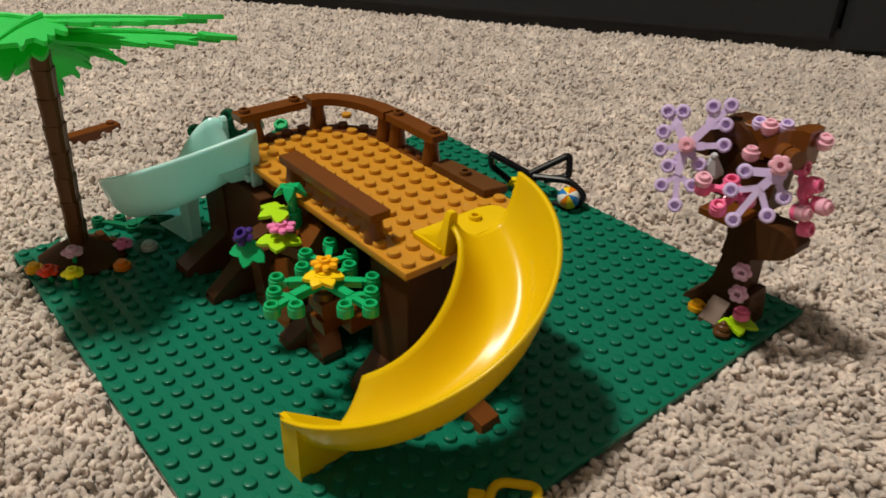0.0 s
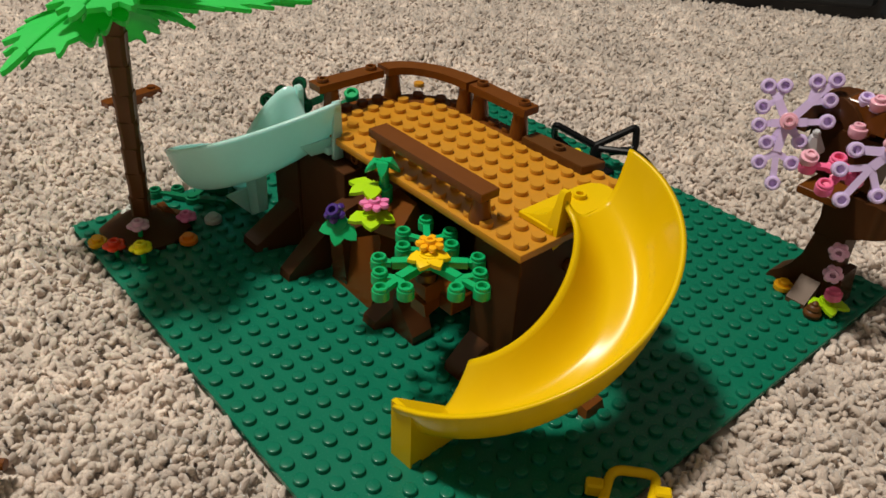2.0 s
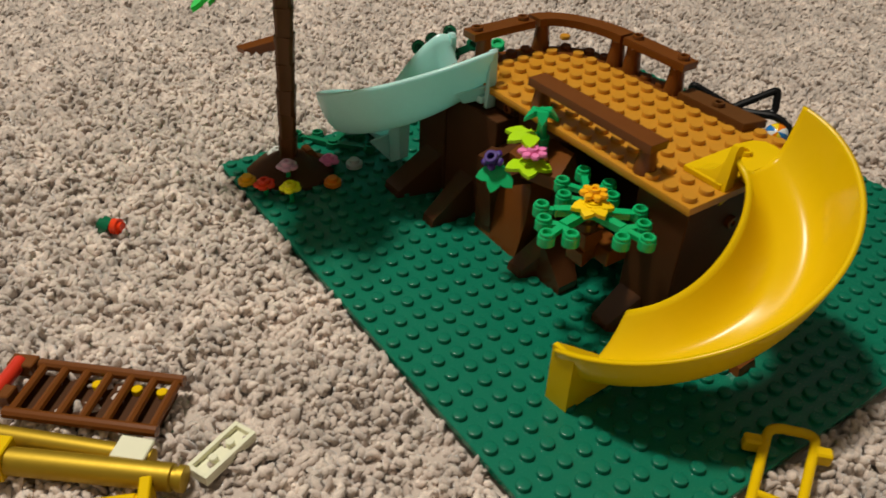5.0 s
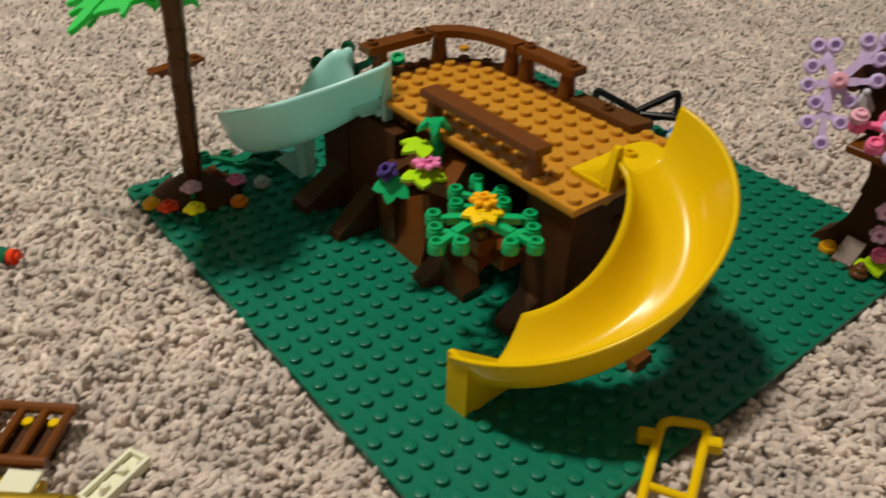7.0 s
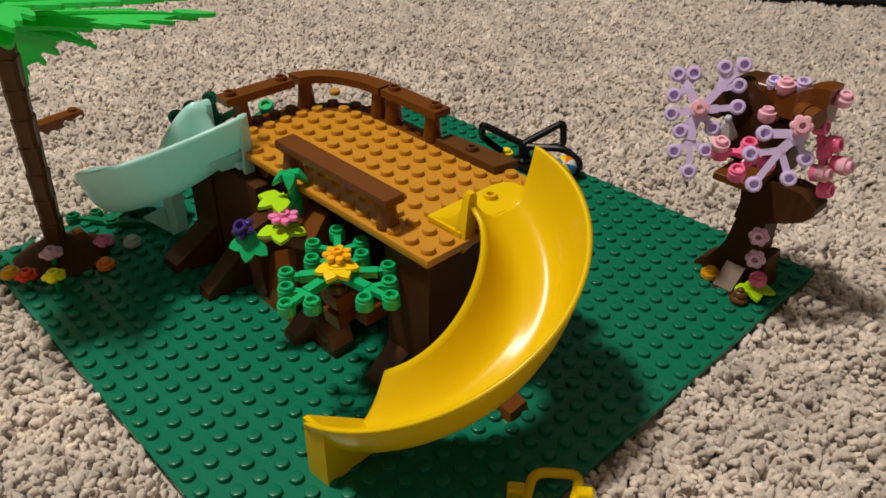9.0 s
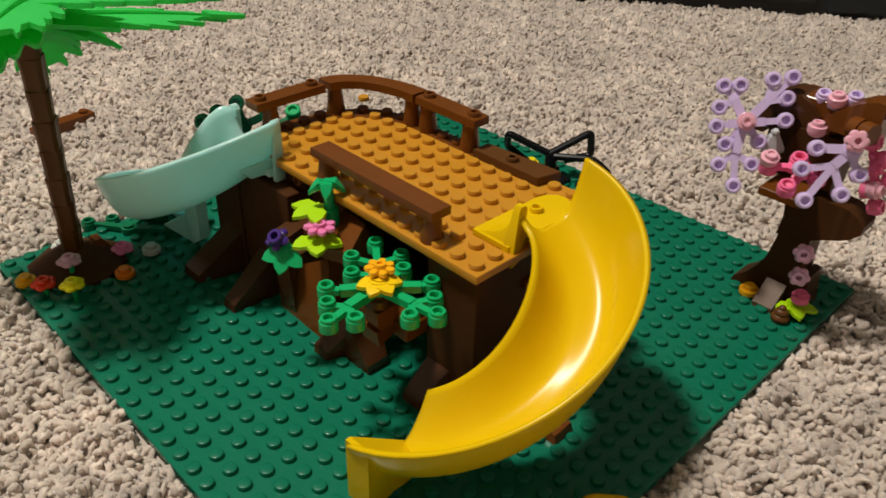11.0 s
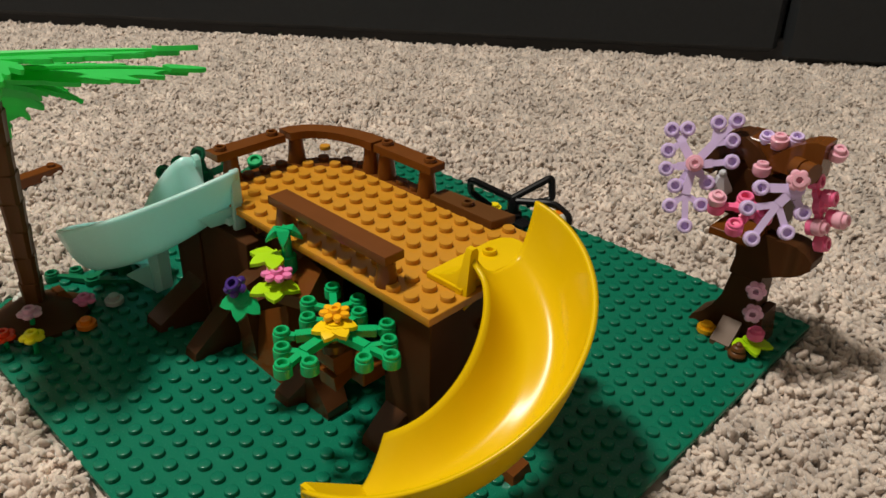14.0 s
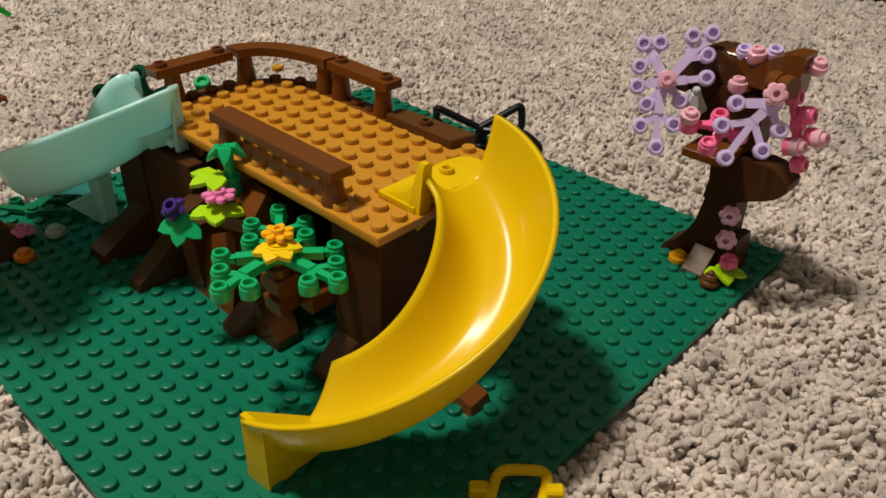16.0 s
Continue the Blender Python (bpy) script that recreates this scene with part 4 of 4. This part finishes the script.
# ---- blossom tree ----
def blossom_tree():
    t = thing("blossom_tree", (29.6, 28.6, 0), "brown toy tree with lavender and pink blossom branches", "tree")
    # flared foot and curved trunk, in courses
    steps = [(0.0, 27.0, 30.7), (0.35, 27.15, 30.6), (0.8, 27.7, 30.5), (1.4, 28.12, 30.4), (2.2, 28.5, 30.3), (3.6, 28.75, 30.3), (3.62, 28.62, 30.3), (4.6, 28.75, 30.3), (5.6, 28.62, 30.35), (6.2, 28.4, 30.5)]
    for (z0, a0, b0), (z1, a1, b1) in zip(steps, steps[1:]):
        if z1 - z0 > 0.1:
            part("trunk_course", hull(bmesh.new(), [(x, y, z) for z, a, b in ((z0, a0, b0), (z1, a1, b1)) for x in (a, b) for y in (27.9, 29.4)]), WALLBROWN, t)
    part("root", hull(bmesh.new(), [(30.2, 27.6, 0), (30.95, 27.7, 0), (30.2, 29.6, 0), (30.95, 29.6, 0), (30.4, 27.9, 2.0), (30.8, 27.9, 2.0), (30.4, 29.4, 2.0), (30.8, 29.4, 2.0)]), DARKBROWN, t)
    bm = bmesh.new()
    curve = [(30.2, 3.9, 6.1), (31.0, 4.3, 6.2), (31.5, 4.5, 6.15), (31.95, 4.75, 5.95), (32.35, 5.2, 5.6)]
    for (x0, l0, h0), (x1, l1, h1) in zip(curve, curve[1:]):
        hull(bm, [(x, y, z) for x, l, h in ((x0, l0, h0), (x1, l1, h1)) for y in (27.88, 29.3) for z in (l, h)])
    bmesh.ops.remove_doubles(bm, verts=bm.verts, dist=0.001)
    part("branch_stub", bm, WALLBROWN, t)
    part("slab", block(bmesh.new(), (27.9, 26.1, 6.2), (29.9, 29.6, 6.6), 0.03), BROWN, t)
    # crown of arches and curved slopes
    bm = bmesh.new()
    for k in range(9):
        a0, a1 = math.pi * k / 9, math.pi * (k + 1) / 9
        pts = []
        for a in (a0, a1):
            for r in (1.0, 1.75):
                for y in (27.9, 29.6):
                    pts.append((27.7 - r * math.cos(a), y, 8.4 + 1.3 * r * math.sin(a)))
        hull(bm, pts)
    part("arch", bm, DARKBROWN, t)
    part("crown_block", hull(bmesh.new(), [(27.2, 28, 6.6), (30.4, 28, 6.6), (27.2, 29.6, 6.6), (30.4, 29.6, 6.6), (28.4, 27.8, 9.2), (30.6, 27.8, 9.2), (28.4, 29.6, 9.2), (30.6, 29.6, 9.2)]), WALLBROWN, t)
    part("crown_block", block(bmesh.new(), (26.85, 28.1, 6.62), (28.6, 29.5, 9.4), 0.04), WALLBROWN, t)
    part("crown_block", block(bmesh.new(), (27.6, 28.2, 9.0), (29.8, 29.9, 10.6), 0.05), BROWN, t)
    bm = bmesh.new()
    for k in range(6):
        u0, u1 = k / 6, (k + 1) / 6
        f = lambda u: 10.15 + 1.25 * math.sin(u * math.pi * 0.55)
        hull(bm, [(29.4 + 2.3 * u, y, z) for u in (u0, u1) for y in (27.6, 28.9) for z in (9.6, f(u))])
    bmesh.ops.remove_doubles(bm, verts=bm.verts, dist=0.001)
    part("curved_slope", bm, BROWN, t)
    part("peg", lathe(bmesh.new(), ((0.45, 0), (0.48, 0.1), (0.48, 0.5), (0.4, 0.52), (0.4, 0.62), (0.48, 0.64), (0.48, 1.1), (0.0, 1.1)), facing((30.6, 27.55, 10.15), (1, -0.35, 0)), 16), BROWN, t)
    n1 = (0.45, -0.8, 0.4)
    leaf_branch(t, "lavender_branch", LAVENDER, n1, (26.5, 26.2, 9.3), [
        [(25.75, 26.2, 10.2), (25.1, 26.2, 10.7), (25.7, 26.6, 10.8), (25.3, 25.8, 9.8)],
        [(25.9, 25.8, 9.15), (25.5, 25.5, 9.0)], [(26.3, 25.85, 8.6), (26.1, 25.5, 8.3)],
        [(26.65, 25.6, 8.0), (26.2, 25.1, 7.4), (27.1, 25.2, 6.6), (27.4, 25.9, 7.6)],
        [(26.95, 26.25, 8.9), (27.3, 26.3, 8.6)], [(27.2, 26.7, 9.45), (27.9, 27.2, 9.6)],
        [(26.95, 26.95, 10.3), (27.6, 27.5, 10.5), (26.8, 27.4, 11.2), (27.5, 27.8, 11.4)]], 0.37)
    leaf_branch(t, "lavender_branch", LAVENDER, n1, (31.4, 26.1, 9.75), [
        [(30.2, 25.4, 9.6)], [(31.0, 25.6, 9.0), (30.0, 24.9, 8.7), (30.6, 24.6, 7.5), (31.7, 25.5, 7.9)], [(31.6, 26.0, 9.3), (32.0, 26.0, 8.8)]], 0.36)
    leaf_branch(t, "pink_branch", MAGENTA, (0.1, -0.3, 0.95), (29.8, 25.7, 8.5), [[(29.2, 25.4, 8.55), (28.5, 25.0, 8.5), (29.4, 25.9, 8.8)], [(29.7, 25.2, 8.15), (29.6, 24.8, 7.9)], [(30.4, 25.8, 8.4)]], 0.4)
    leaf_branch(t, "pink_branch", MAGENTA, (0.8, 0.0, 0.2), (32.2, 28.1, 8.5), [[(31.9, 28.1, 9.1), (31.8, 28.1, 9.6), (32.5, 28.3, 8.9)], [(32.4, 28.0, 7.8), (32.3, 27.9, 7.5), (32.8, 28.0, 6.8), (32.9, 28.4, 8.0)]], 0.4)
    leaf_branch(t, "lavender_branch", LAVENDER, (0.1, -0.3, 0.95), (29.4, 28.4, 10.9), [[(28.8, 28.4, 10.95)], [(30.1, 28.5, 11.2)]], 0.36)
    for p, n, mat in (((26.65, 25.95, 9.5), n1, PALEPINK), ((28.5, 24.95, 8.75), (0.2, -0.3, 0.9), PALEPINK), ((29.25, 27.4, 9.75), (0, 0, 1), PALEPINK), ((32.0, 28.5, 11.0), (0.2, -0.3, 0.9), PALEPINK),
                      ((33.1, 28.2, 8.05), (0.8, -0.1, 0.25), PALEPINK), ((32.45, 27.75, 7.6), (0.8, -0.1, 0.2), PALEPINK), ((29.5, 28.1, 11.0), (0, -0.2, 1), PALEPINK)):
        bm = lathe(bmesh.new(), ((0.26, -0.5), (0.36, -0.42), (0.41, -0.3), (0.41, -0.02), (0.38, 0.0), (0.27, 0.0), (0.27, 0.16), (0.25, 0.19), (0.15, 0.19), (0.13, 0.1), (0, 0.1)), facing(p, n), 18)
        part("blossom_stud", bm, mat, t)
    for p, n in (((31.35, 26.15, 10.1), n1), ((30.5, 26.95, 3.75), (0.3, -0.9, 0.2)), ((30.62, 26.9, 2.52), (0.3, -0.9, 0.2))):
        m = facing(p, n)
        bm = prism(bmesh.new(), flower_outline(0.5, 6, 0.8), 0, 0.25, 0.09, m)
        lathe(bm, ((0.3, 0.2), (0.3, 0.42), (0.16, 0.42), (0.14, 0.38), (0.14, 0.25), (0, 0.25)), m, 16)
        part("blossom", bm, ORCHID if p[2] < 5 else PALEPINK, t)
    part("crystal", lathe(bmesh.new(), ((0.3, -0.7), (0.56, -0.62), (0.55, -0.42), (0.24, 0.25), (0.18, 0.28), (0.2, 0.46), (0.14, 0.55), (0, 0.56)), facing((27.60, 27.11, 8.6), (0.1, -0.3, 0.95)), 6), SILVER, t, "silver grey cone", sharp=15)


blossom_tree()


def tree_surroundings():
    round_stud((28.35, 27.3, 0.0), AMBER, "yellow-orange round stud beside the blossom tree", "things at the foot of the tree")
    s = thing("slope_brick", (29.4, 27.3, 0), "reddish brown sloped toy brick at the tree foot", "toy brick")
    part("body", hull(bmesh.new(), [(28.9, 26.6, 0), (29.95, 26.6, 0), (28.9, 27.7, 0), (29.95, 27.7, 0), (28.9, 26.6, 0.25), (29.95, 26.6, 0.25), (28.9, 27.7, 1.2), (29.95, 27.7, 1.2)]), plastic("dull_brown_plastic", (0.12, 0.062, 0.03), 0.42, 0.1, shine=0.25), s)
    w = thing("swirl_stud", (30.45, 26.45, 0), "glossy brown swirled round toy piece", "toy piece")
    part("body", lathe(bmesh.new(), ((0.3, 0), (0.42, 0.07), (0.46, 0.25), (0.4, 0.38), (0.34, 0.42), (0.36, 0.52), (0.29, 0.66), (0.19, 0.72), (0.17, 0.82), (0.07, 0.92), (0, 0.94)), at(30.5, 26.4, 0), 24), PALMBROWN, w)
    g = thing("lime_leaf", (31.0, 27.3, 0), "lime green toy leaf under a pink stud", "plant")
    star_leaf(g, "leaf", LIME, (30.7, 27.35, 0.5), 1.1, -15, (0, 0, 1), 4, 210, 0.36)
    part("blossom_stud", lathe(bmesh.new(), ((0.26, 0.5), (0.42, 0.65), (0.42, 1.0), (0.28, 1.02), (0.27, 1.18), (0, 1.18)), at(30.88, 27.25, 0.36), 18), MAGENTA, g)


tree_surroundings()


def black_frame():
    f = thing("black_frame", (13.6, 30, 0), "glossy black toy bar frame with looped handles", "toy frame")
    c = Vector((12.9, 29.7, 1.6))
    part("handle", tube(bmesh.new(), bent([c, (10.5, 28.3, 2.65), (10.2, 28.7, 1.5), (11.4, 29.4, 0.6)], 0.35), 0.24, 10), BLACK, f)
    part("handle", tube(bmesh.new(), bent([c, (14.3, 32.0, 2.9), (14.7, 31.7, 1.5), (13.6, 30.4, 1.2)], 0.35), 0.24, 10), BLACK, f)
    part("hub", lathe(bmesh.new(), ((0.5, 0), (0.62, 0.1), (0.62, 0.6), (0.4, 0.7), (0.4, 1.5), (0.3, 1.7), (0, 1.7)), at(13.0, 29.8, 0), 16), BLACK, f)
    part("guard", tube(bmesh.new(), bent([(13.2, 29.8, 1.5), (15.4, 31.0, 1.7), (16.7, 31.2, 1.0), (16.4, 30.6, 0.1), (15.0, 30.0, 0.1)], 0.5), 0.24, 10), BLACK, f)
    part("bracket", block(bmesh.new(), (12.4, 29.0, 0), (14.6, 30.0, 0.4), 0.04), BLACK, f)
    b = thing("beach_ball", (16.0, 30.35, 0.1), "small striped toy ball in red, yellow, white and blue", "ball")
    cols = (WHITE, ORANGE, plastic("ball_yellow", (0.9, 0.62, 0.01), 0.2, 0.03), BLUE)
    m = facing((16.0, 30.35, 0.85), (0.4, -0.6, 0.7))
    for k in range(8):
        bm = bmesh.new()
        rows = []
        for i in range(9):
            th = math.pi * i / 8
            rows.append([bm.verts.new(m @ Vector((0.75 * math.sin(th) * math.cos(a), 0.75 * math.sin(th) * math.sin(a), 0.75 * math.cos(th)))) for a in [(k + j / 4) * math.tau / 8 for j in range(5)]])
        for a, c2 in zip(rows, rows[1:]):
            for j in range(4):
                bm.faces.new((a[j], c2[j], c2[j + 1], a[j + 1]))
        bmesh.ops.remove_doubles(bm, verts=bm.verts, dist=0.0005)
        part("stripe", bm, cols[k % 4], b)


black_frame()


# ---- loose pieces on the carpet ----
def along(p0, p1, z):
    """A frame at p0 with x towards p1; returns it and the length."""
    d = Vector(p1) - Vector(p0)
    return at(p0[0], p0[1], z, 0, 0, math.degrees(math.atan2(d.y, d.x))), d.length


def brown_ladder():
    l = thing("toy_ladder", (14.3, -11, GROUND), "reddish brown toy ladder lying on the carpet", "ladder")
    m, n = along((14.1, -14.3), (18.2, -9.75), 0.42)
    w = 2.65
    for y in (0, w):
        part("rail", tube(bmesh.new(), [(0, y, 0), (n, y, 0)], 0.24, 10, m), BROWN, l)
    for k in range(7):
        x = 0.25 + (n - 0.5) * k / 6
        part("rung", tube(bmesh.new(), [(x, 0, 0), (x, w, 0)], 0.19, 8, m), BROWN, l)
    # dark plate added in place of the shadow seen between the rungs
    part("shade_plate", block(bmesh.new(), (0.2, 0.35, -0.62), (n - 0.25, w - 0.25, -0.3), 0.04, m), WALLBROWN, l)
    for x in (n - 0.7, n - 1.75, n - 3.4):
        part("peg", lathe(bmesh.new(), ((0.22, -0.32), (0.22, -0.08), (0.18, -0.05), (0, -0.05)), m @ at(x, w - 0.62, 0), 12), YELLOW, l, "yellow peg")
    part("hinge", block(bmesh.new(), (-1.2, 0.5, -0.4), (-0.1, 1.2, 0.25), 0.05, m), BROWN, l)
    part("hinge", block(bmesh.new(), (-1.2, 2.2, -0.4), (-0.1, 2.9, 0.25), 0.05, m), BROWN, l)
    part("pin", tube(bmesh.new(), [(-0.8, 0.8, 0.1), (-0.8, 2.6, 0.1)], 0.3, 12, m), plastic("bright_red_plastic", (0.62, 0.03, 0.01), 0.3, 0.05), l)


def gold_pole(p0, p1, r, label, end, material=GOLD):
    g = thing("toy_pole", (*[(a + b) / 2 for a, b in zip(p0, p1)], GROUND), label, "toy pole", "loose poles on the carpet")
    m, n = along(p0, p1, GROUND + r + 0.15)
    q = m @ pose(0, 0, 0, 0, 90, 0)
    part("shaft", lathe(bmesh.new(), ((r * 0.8, 0), (r, 0.06), (r, n - 0.5), (r * 0.8, n - 0.45), (r * 0.8, n - 0.3), (r * 0.95, n - 0.28), (r * 0.95, n - 0.04), (r * 0.5, n), (0, n)), q, 20), material, g)
    if end == "block":
        part("collar", block(bmesh.new(), (0.7, -0.62, -0.5), (1.95, 0.62, 0.66), 0.05, m), YELLOW, g)
    if end == "tile":
        part("collar", block(bmesh.new(), (n - 1.4, -0.5, 0.3), (n - 0.1, 0.5, 0.5), 0.04, m), CREAM, g)
    if end == "cap":
        part("collar", block(bmesh.new(), (n - 0.3, -0.6, -0.5), (n + 0.1, 0.6, 0.7), 0.05, m), material, g)


def cream_plate(p0, p1, wide):
    c = thing("toy_plate", (*[(a + b) / 2 for a, b in zip(p0, p1)], GROUND), "cream toy plate lying upside down on the carpet", "toy plate", "cream plates on the carpet")
    m, n = along(p0, p1, GROUND + 0.05)
    bm = bmesh.new()
    for lo, hi in (((0, -wide / 2, 0), (n, wide / 2, 0.2)), ((0, -wide / 2, 0.2), (n, -wide / 2 + 0.18, 0.45)), ((0, wide / 2 - 0.18, 0.2), (n, wide / 2, 0.45)), ((0, -wide / 2 + 0.18, 0.2), (0.18, wide / 2 - 0.18, 0.45)), ((n - 0.18, -wide / 2 + 0.18, 0.2), (n, wide / 2 - 0.18, 0.45))):
        block(bm, lo, hi, 0.015, m)
    part("tray", bm, CREAM, c)
    for k in range(1, max(2, round(n))):
        part("pin", lathe(bmesh.new(), ((0.18, 0.19), (0.18, 0.42), (0.15, 0.45), (0, 0.45)), m @ at(n * k / max(2, round(n)), 0, 0), 12), CREAM, c)


brown_ladder()
gold_pole((13.8, -15.9), (19.2, -10.25), 0.4, "satin gold toy pole with a cream tile", "tile")
gold_pole((15.3, -16.1), (20.8, -9.6), 0.52, "thick satin gold toy pole with a square collar", "block")
gold_pole((18.6, -16.2), (20.9, -10.95), 0.36, "yellow toy pole with a square cap", "cap", YELLOW)
cream_plate((19.5, -6.8), (20.55, -9.2), 1.05)
cream_plate((22.6, -11.6), (24.45, -6.6), 1.0)


def yellow_ladder():
    l = thing("yellow_ladder", (32.6, 8.2, GROUND), "bright yellow toy ladder end lying against the baseplate corner", "ladder")
    a, b = Vector((34.0, 4.2, 0.15)), Vector((30.95, 9.75, 0.45))
    c, d = Vector((32.3, 10.95, 0.45)), Vector((35.2, 5.3, 0.15))
    part("side_rail", tube(bmesh.new(), bent([a, b + Vector((-0.1, 0.35, 0.05)), c + Vector((-0.1, 0.35, 0.05)), d], 0.55), 0.2, 12), YELLOW, l)
    part("rung", tube(bmesh.new(), [b.lerp(a, 0.47), c.lerp(d, 0.53)], 0.17, 10), YELLOW, l)
    o = (c - b).normalized()
    turn = math.degrees(math.atan2(o.y, o.x))
    for p, q in ((b.lerp(a, 0.1), -1), (c.lerp(d, 0.1), 1), (b.lerp(a, 0.74), -1)):
        m = Matrix.Translation(p) @ pose(0, 0, 0, 0, 0, turn + (180 if q < 0 else 0))
        part("lug", block(bmesh.new(), (0.05, -0.26, -0.3), (0.72, 0.26, 0.32), 0.08, m), YELLOW, l)


yellow_ladder()


def far_bits():
    b = thing("toy_plate", (-15, 9.7, GROUND), "dark brown toy plate lying on the carpet", "toy plate")
    m, n = along((-14.6, 7.5), (-15.3, 11.9), GROUND + 0.1)
    part("body", block(bmesh.new(), (0, -0.5, 0), (n, 0.5, 0.75), 0.04, m), BROWN, b)
    part("pins", lathe(bmesh.new(), ((0.3, 0.74), (0.3, 0.95), (0, 0.95)), m @ at(n - 0.6, 0, 0), 14), BROWN, b)
    r = thing("loose_studs", (2.7, -7.4, GROUND), "green and red round studs lying on the carpet", "toy piece")
    part("stud", lathe(bmesh.new(), ((0.3, -0.4), (0.5, -0.38), (0.5, 0.0), (0.3, 0.02), (0.3, 0.2), (0, 0.2)), facing((3.1, -7.6, 0.3), (-0.5, -0.7, 0.4)), 16), DARKGREEN, r)
    part("stud", lathe(bmesh.new(), ((0.25, -0.2), (0.42, -0.18), (0.42, 0.2), (0.25, 0.22), (0.25, 0.4), (0, 0.4)), facing((3.55, -7.0, 0.2), (0.7, 0.6, 0.1)), 16), RED, r)
    k = thing("slope_brick", (27.6, 12.3, 0), "brown toy brick under the yellow slide", "toy brick")
    part("body", hull(bmesh.new(), [(27.0, 11.7, 0), (28.2, 11.7, 0), (27.0, 12.9, 0), (28.2, 12.9, 0), (27.1, 11.8, 0.55), (28.1, 11.8, 0.4), (27.1, 12.8, 0.7), (28.1, 12.8, 0.5)]), BROWN, k)
    w = thing("toy_plate", (-36.5, 12, GROUND), "white toy plate lying on the carpet", "toy plate")
    m, n = along((-37.6, 10.0), (-36.2, 11.8), GROUND + 0.05)
    part("body", block(bmesh.new(), (0, -0.5, 0), (n, 0.5, 0.5), 0.04, m), WHITE, w)
    w = thing("toy_brick", (-36.5, 13, GROUND), "white toy brick lying on the carpet", "toy brick")
    m, n = along((-36.9, 12.4), (-35.9, 13.4), GROUND + 0.05)
    part("body", block(bmesh.new(), (0, -0.6, 0), (n, 0.6, 1.1), 0.05, m), WHITE, w)
    w = thing("toy_brick", (-34.8, 13.9, GROUND), "cream yellow toy brick lying on the carpet", "toy brick")
    m, n = along((-35.2, 13.5), (-34.4, 14.3), GROUND + 0.05)
    part("body", block(bmesh.new(), (0, -0.5, 0), (n, 0.5, 1.1), 0.05, m), CREAM, w)


far_bits()
round_stud((11.31, 29.92, 0.0), plastic("bright_yellow_stud", (0.9, 0.7, 0.01), 0.22, 0.03), "bright yellow round stud behind the deck", "")
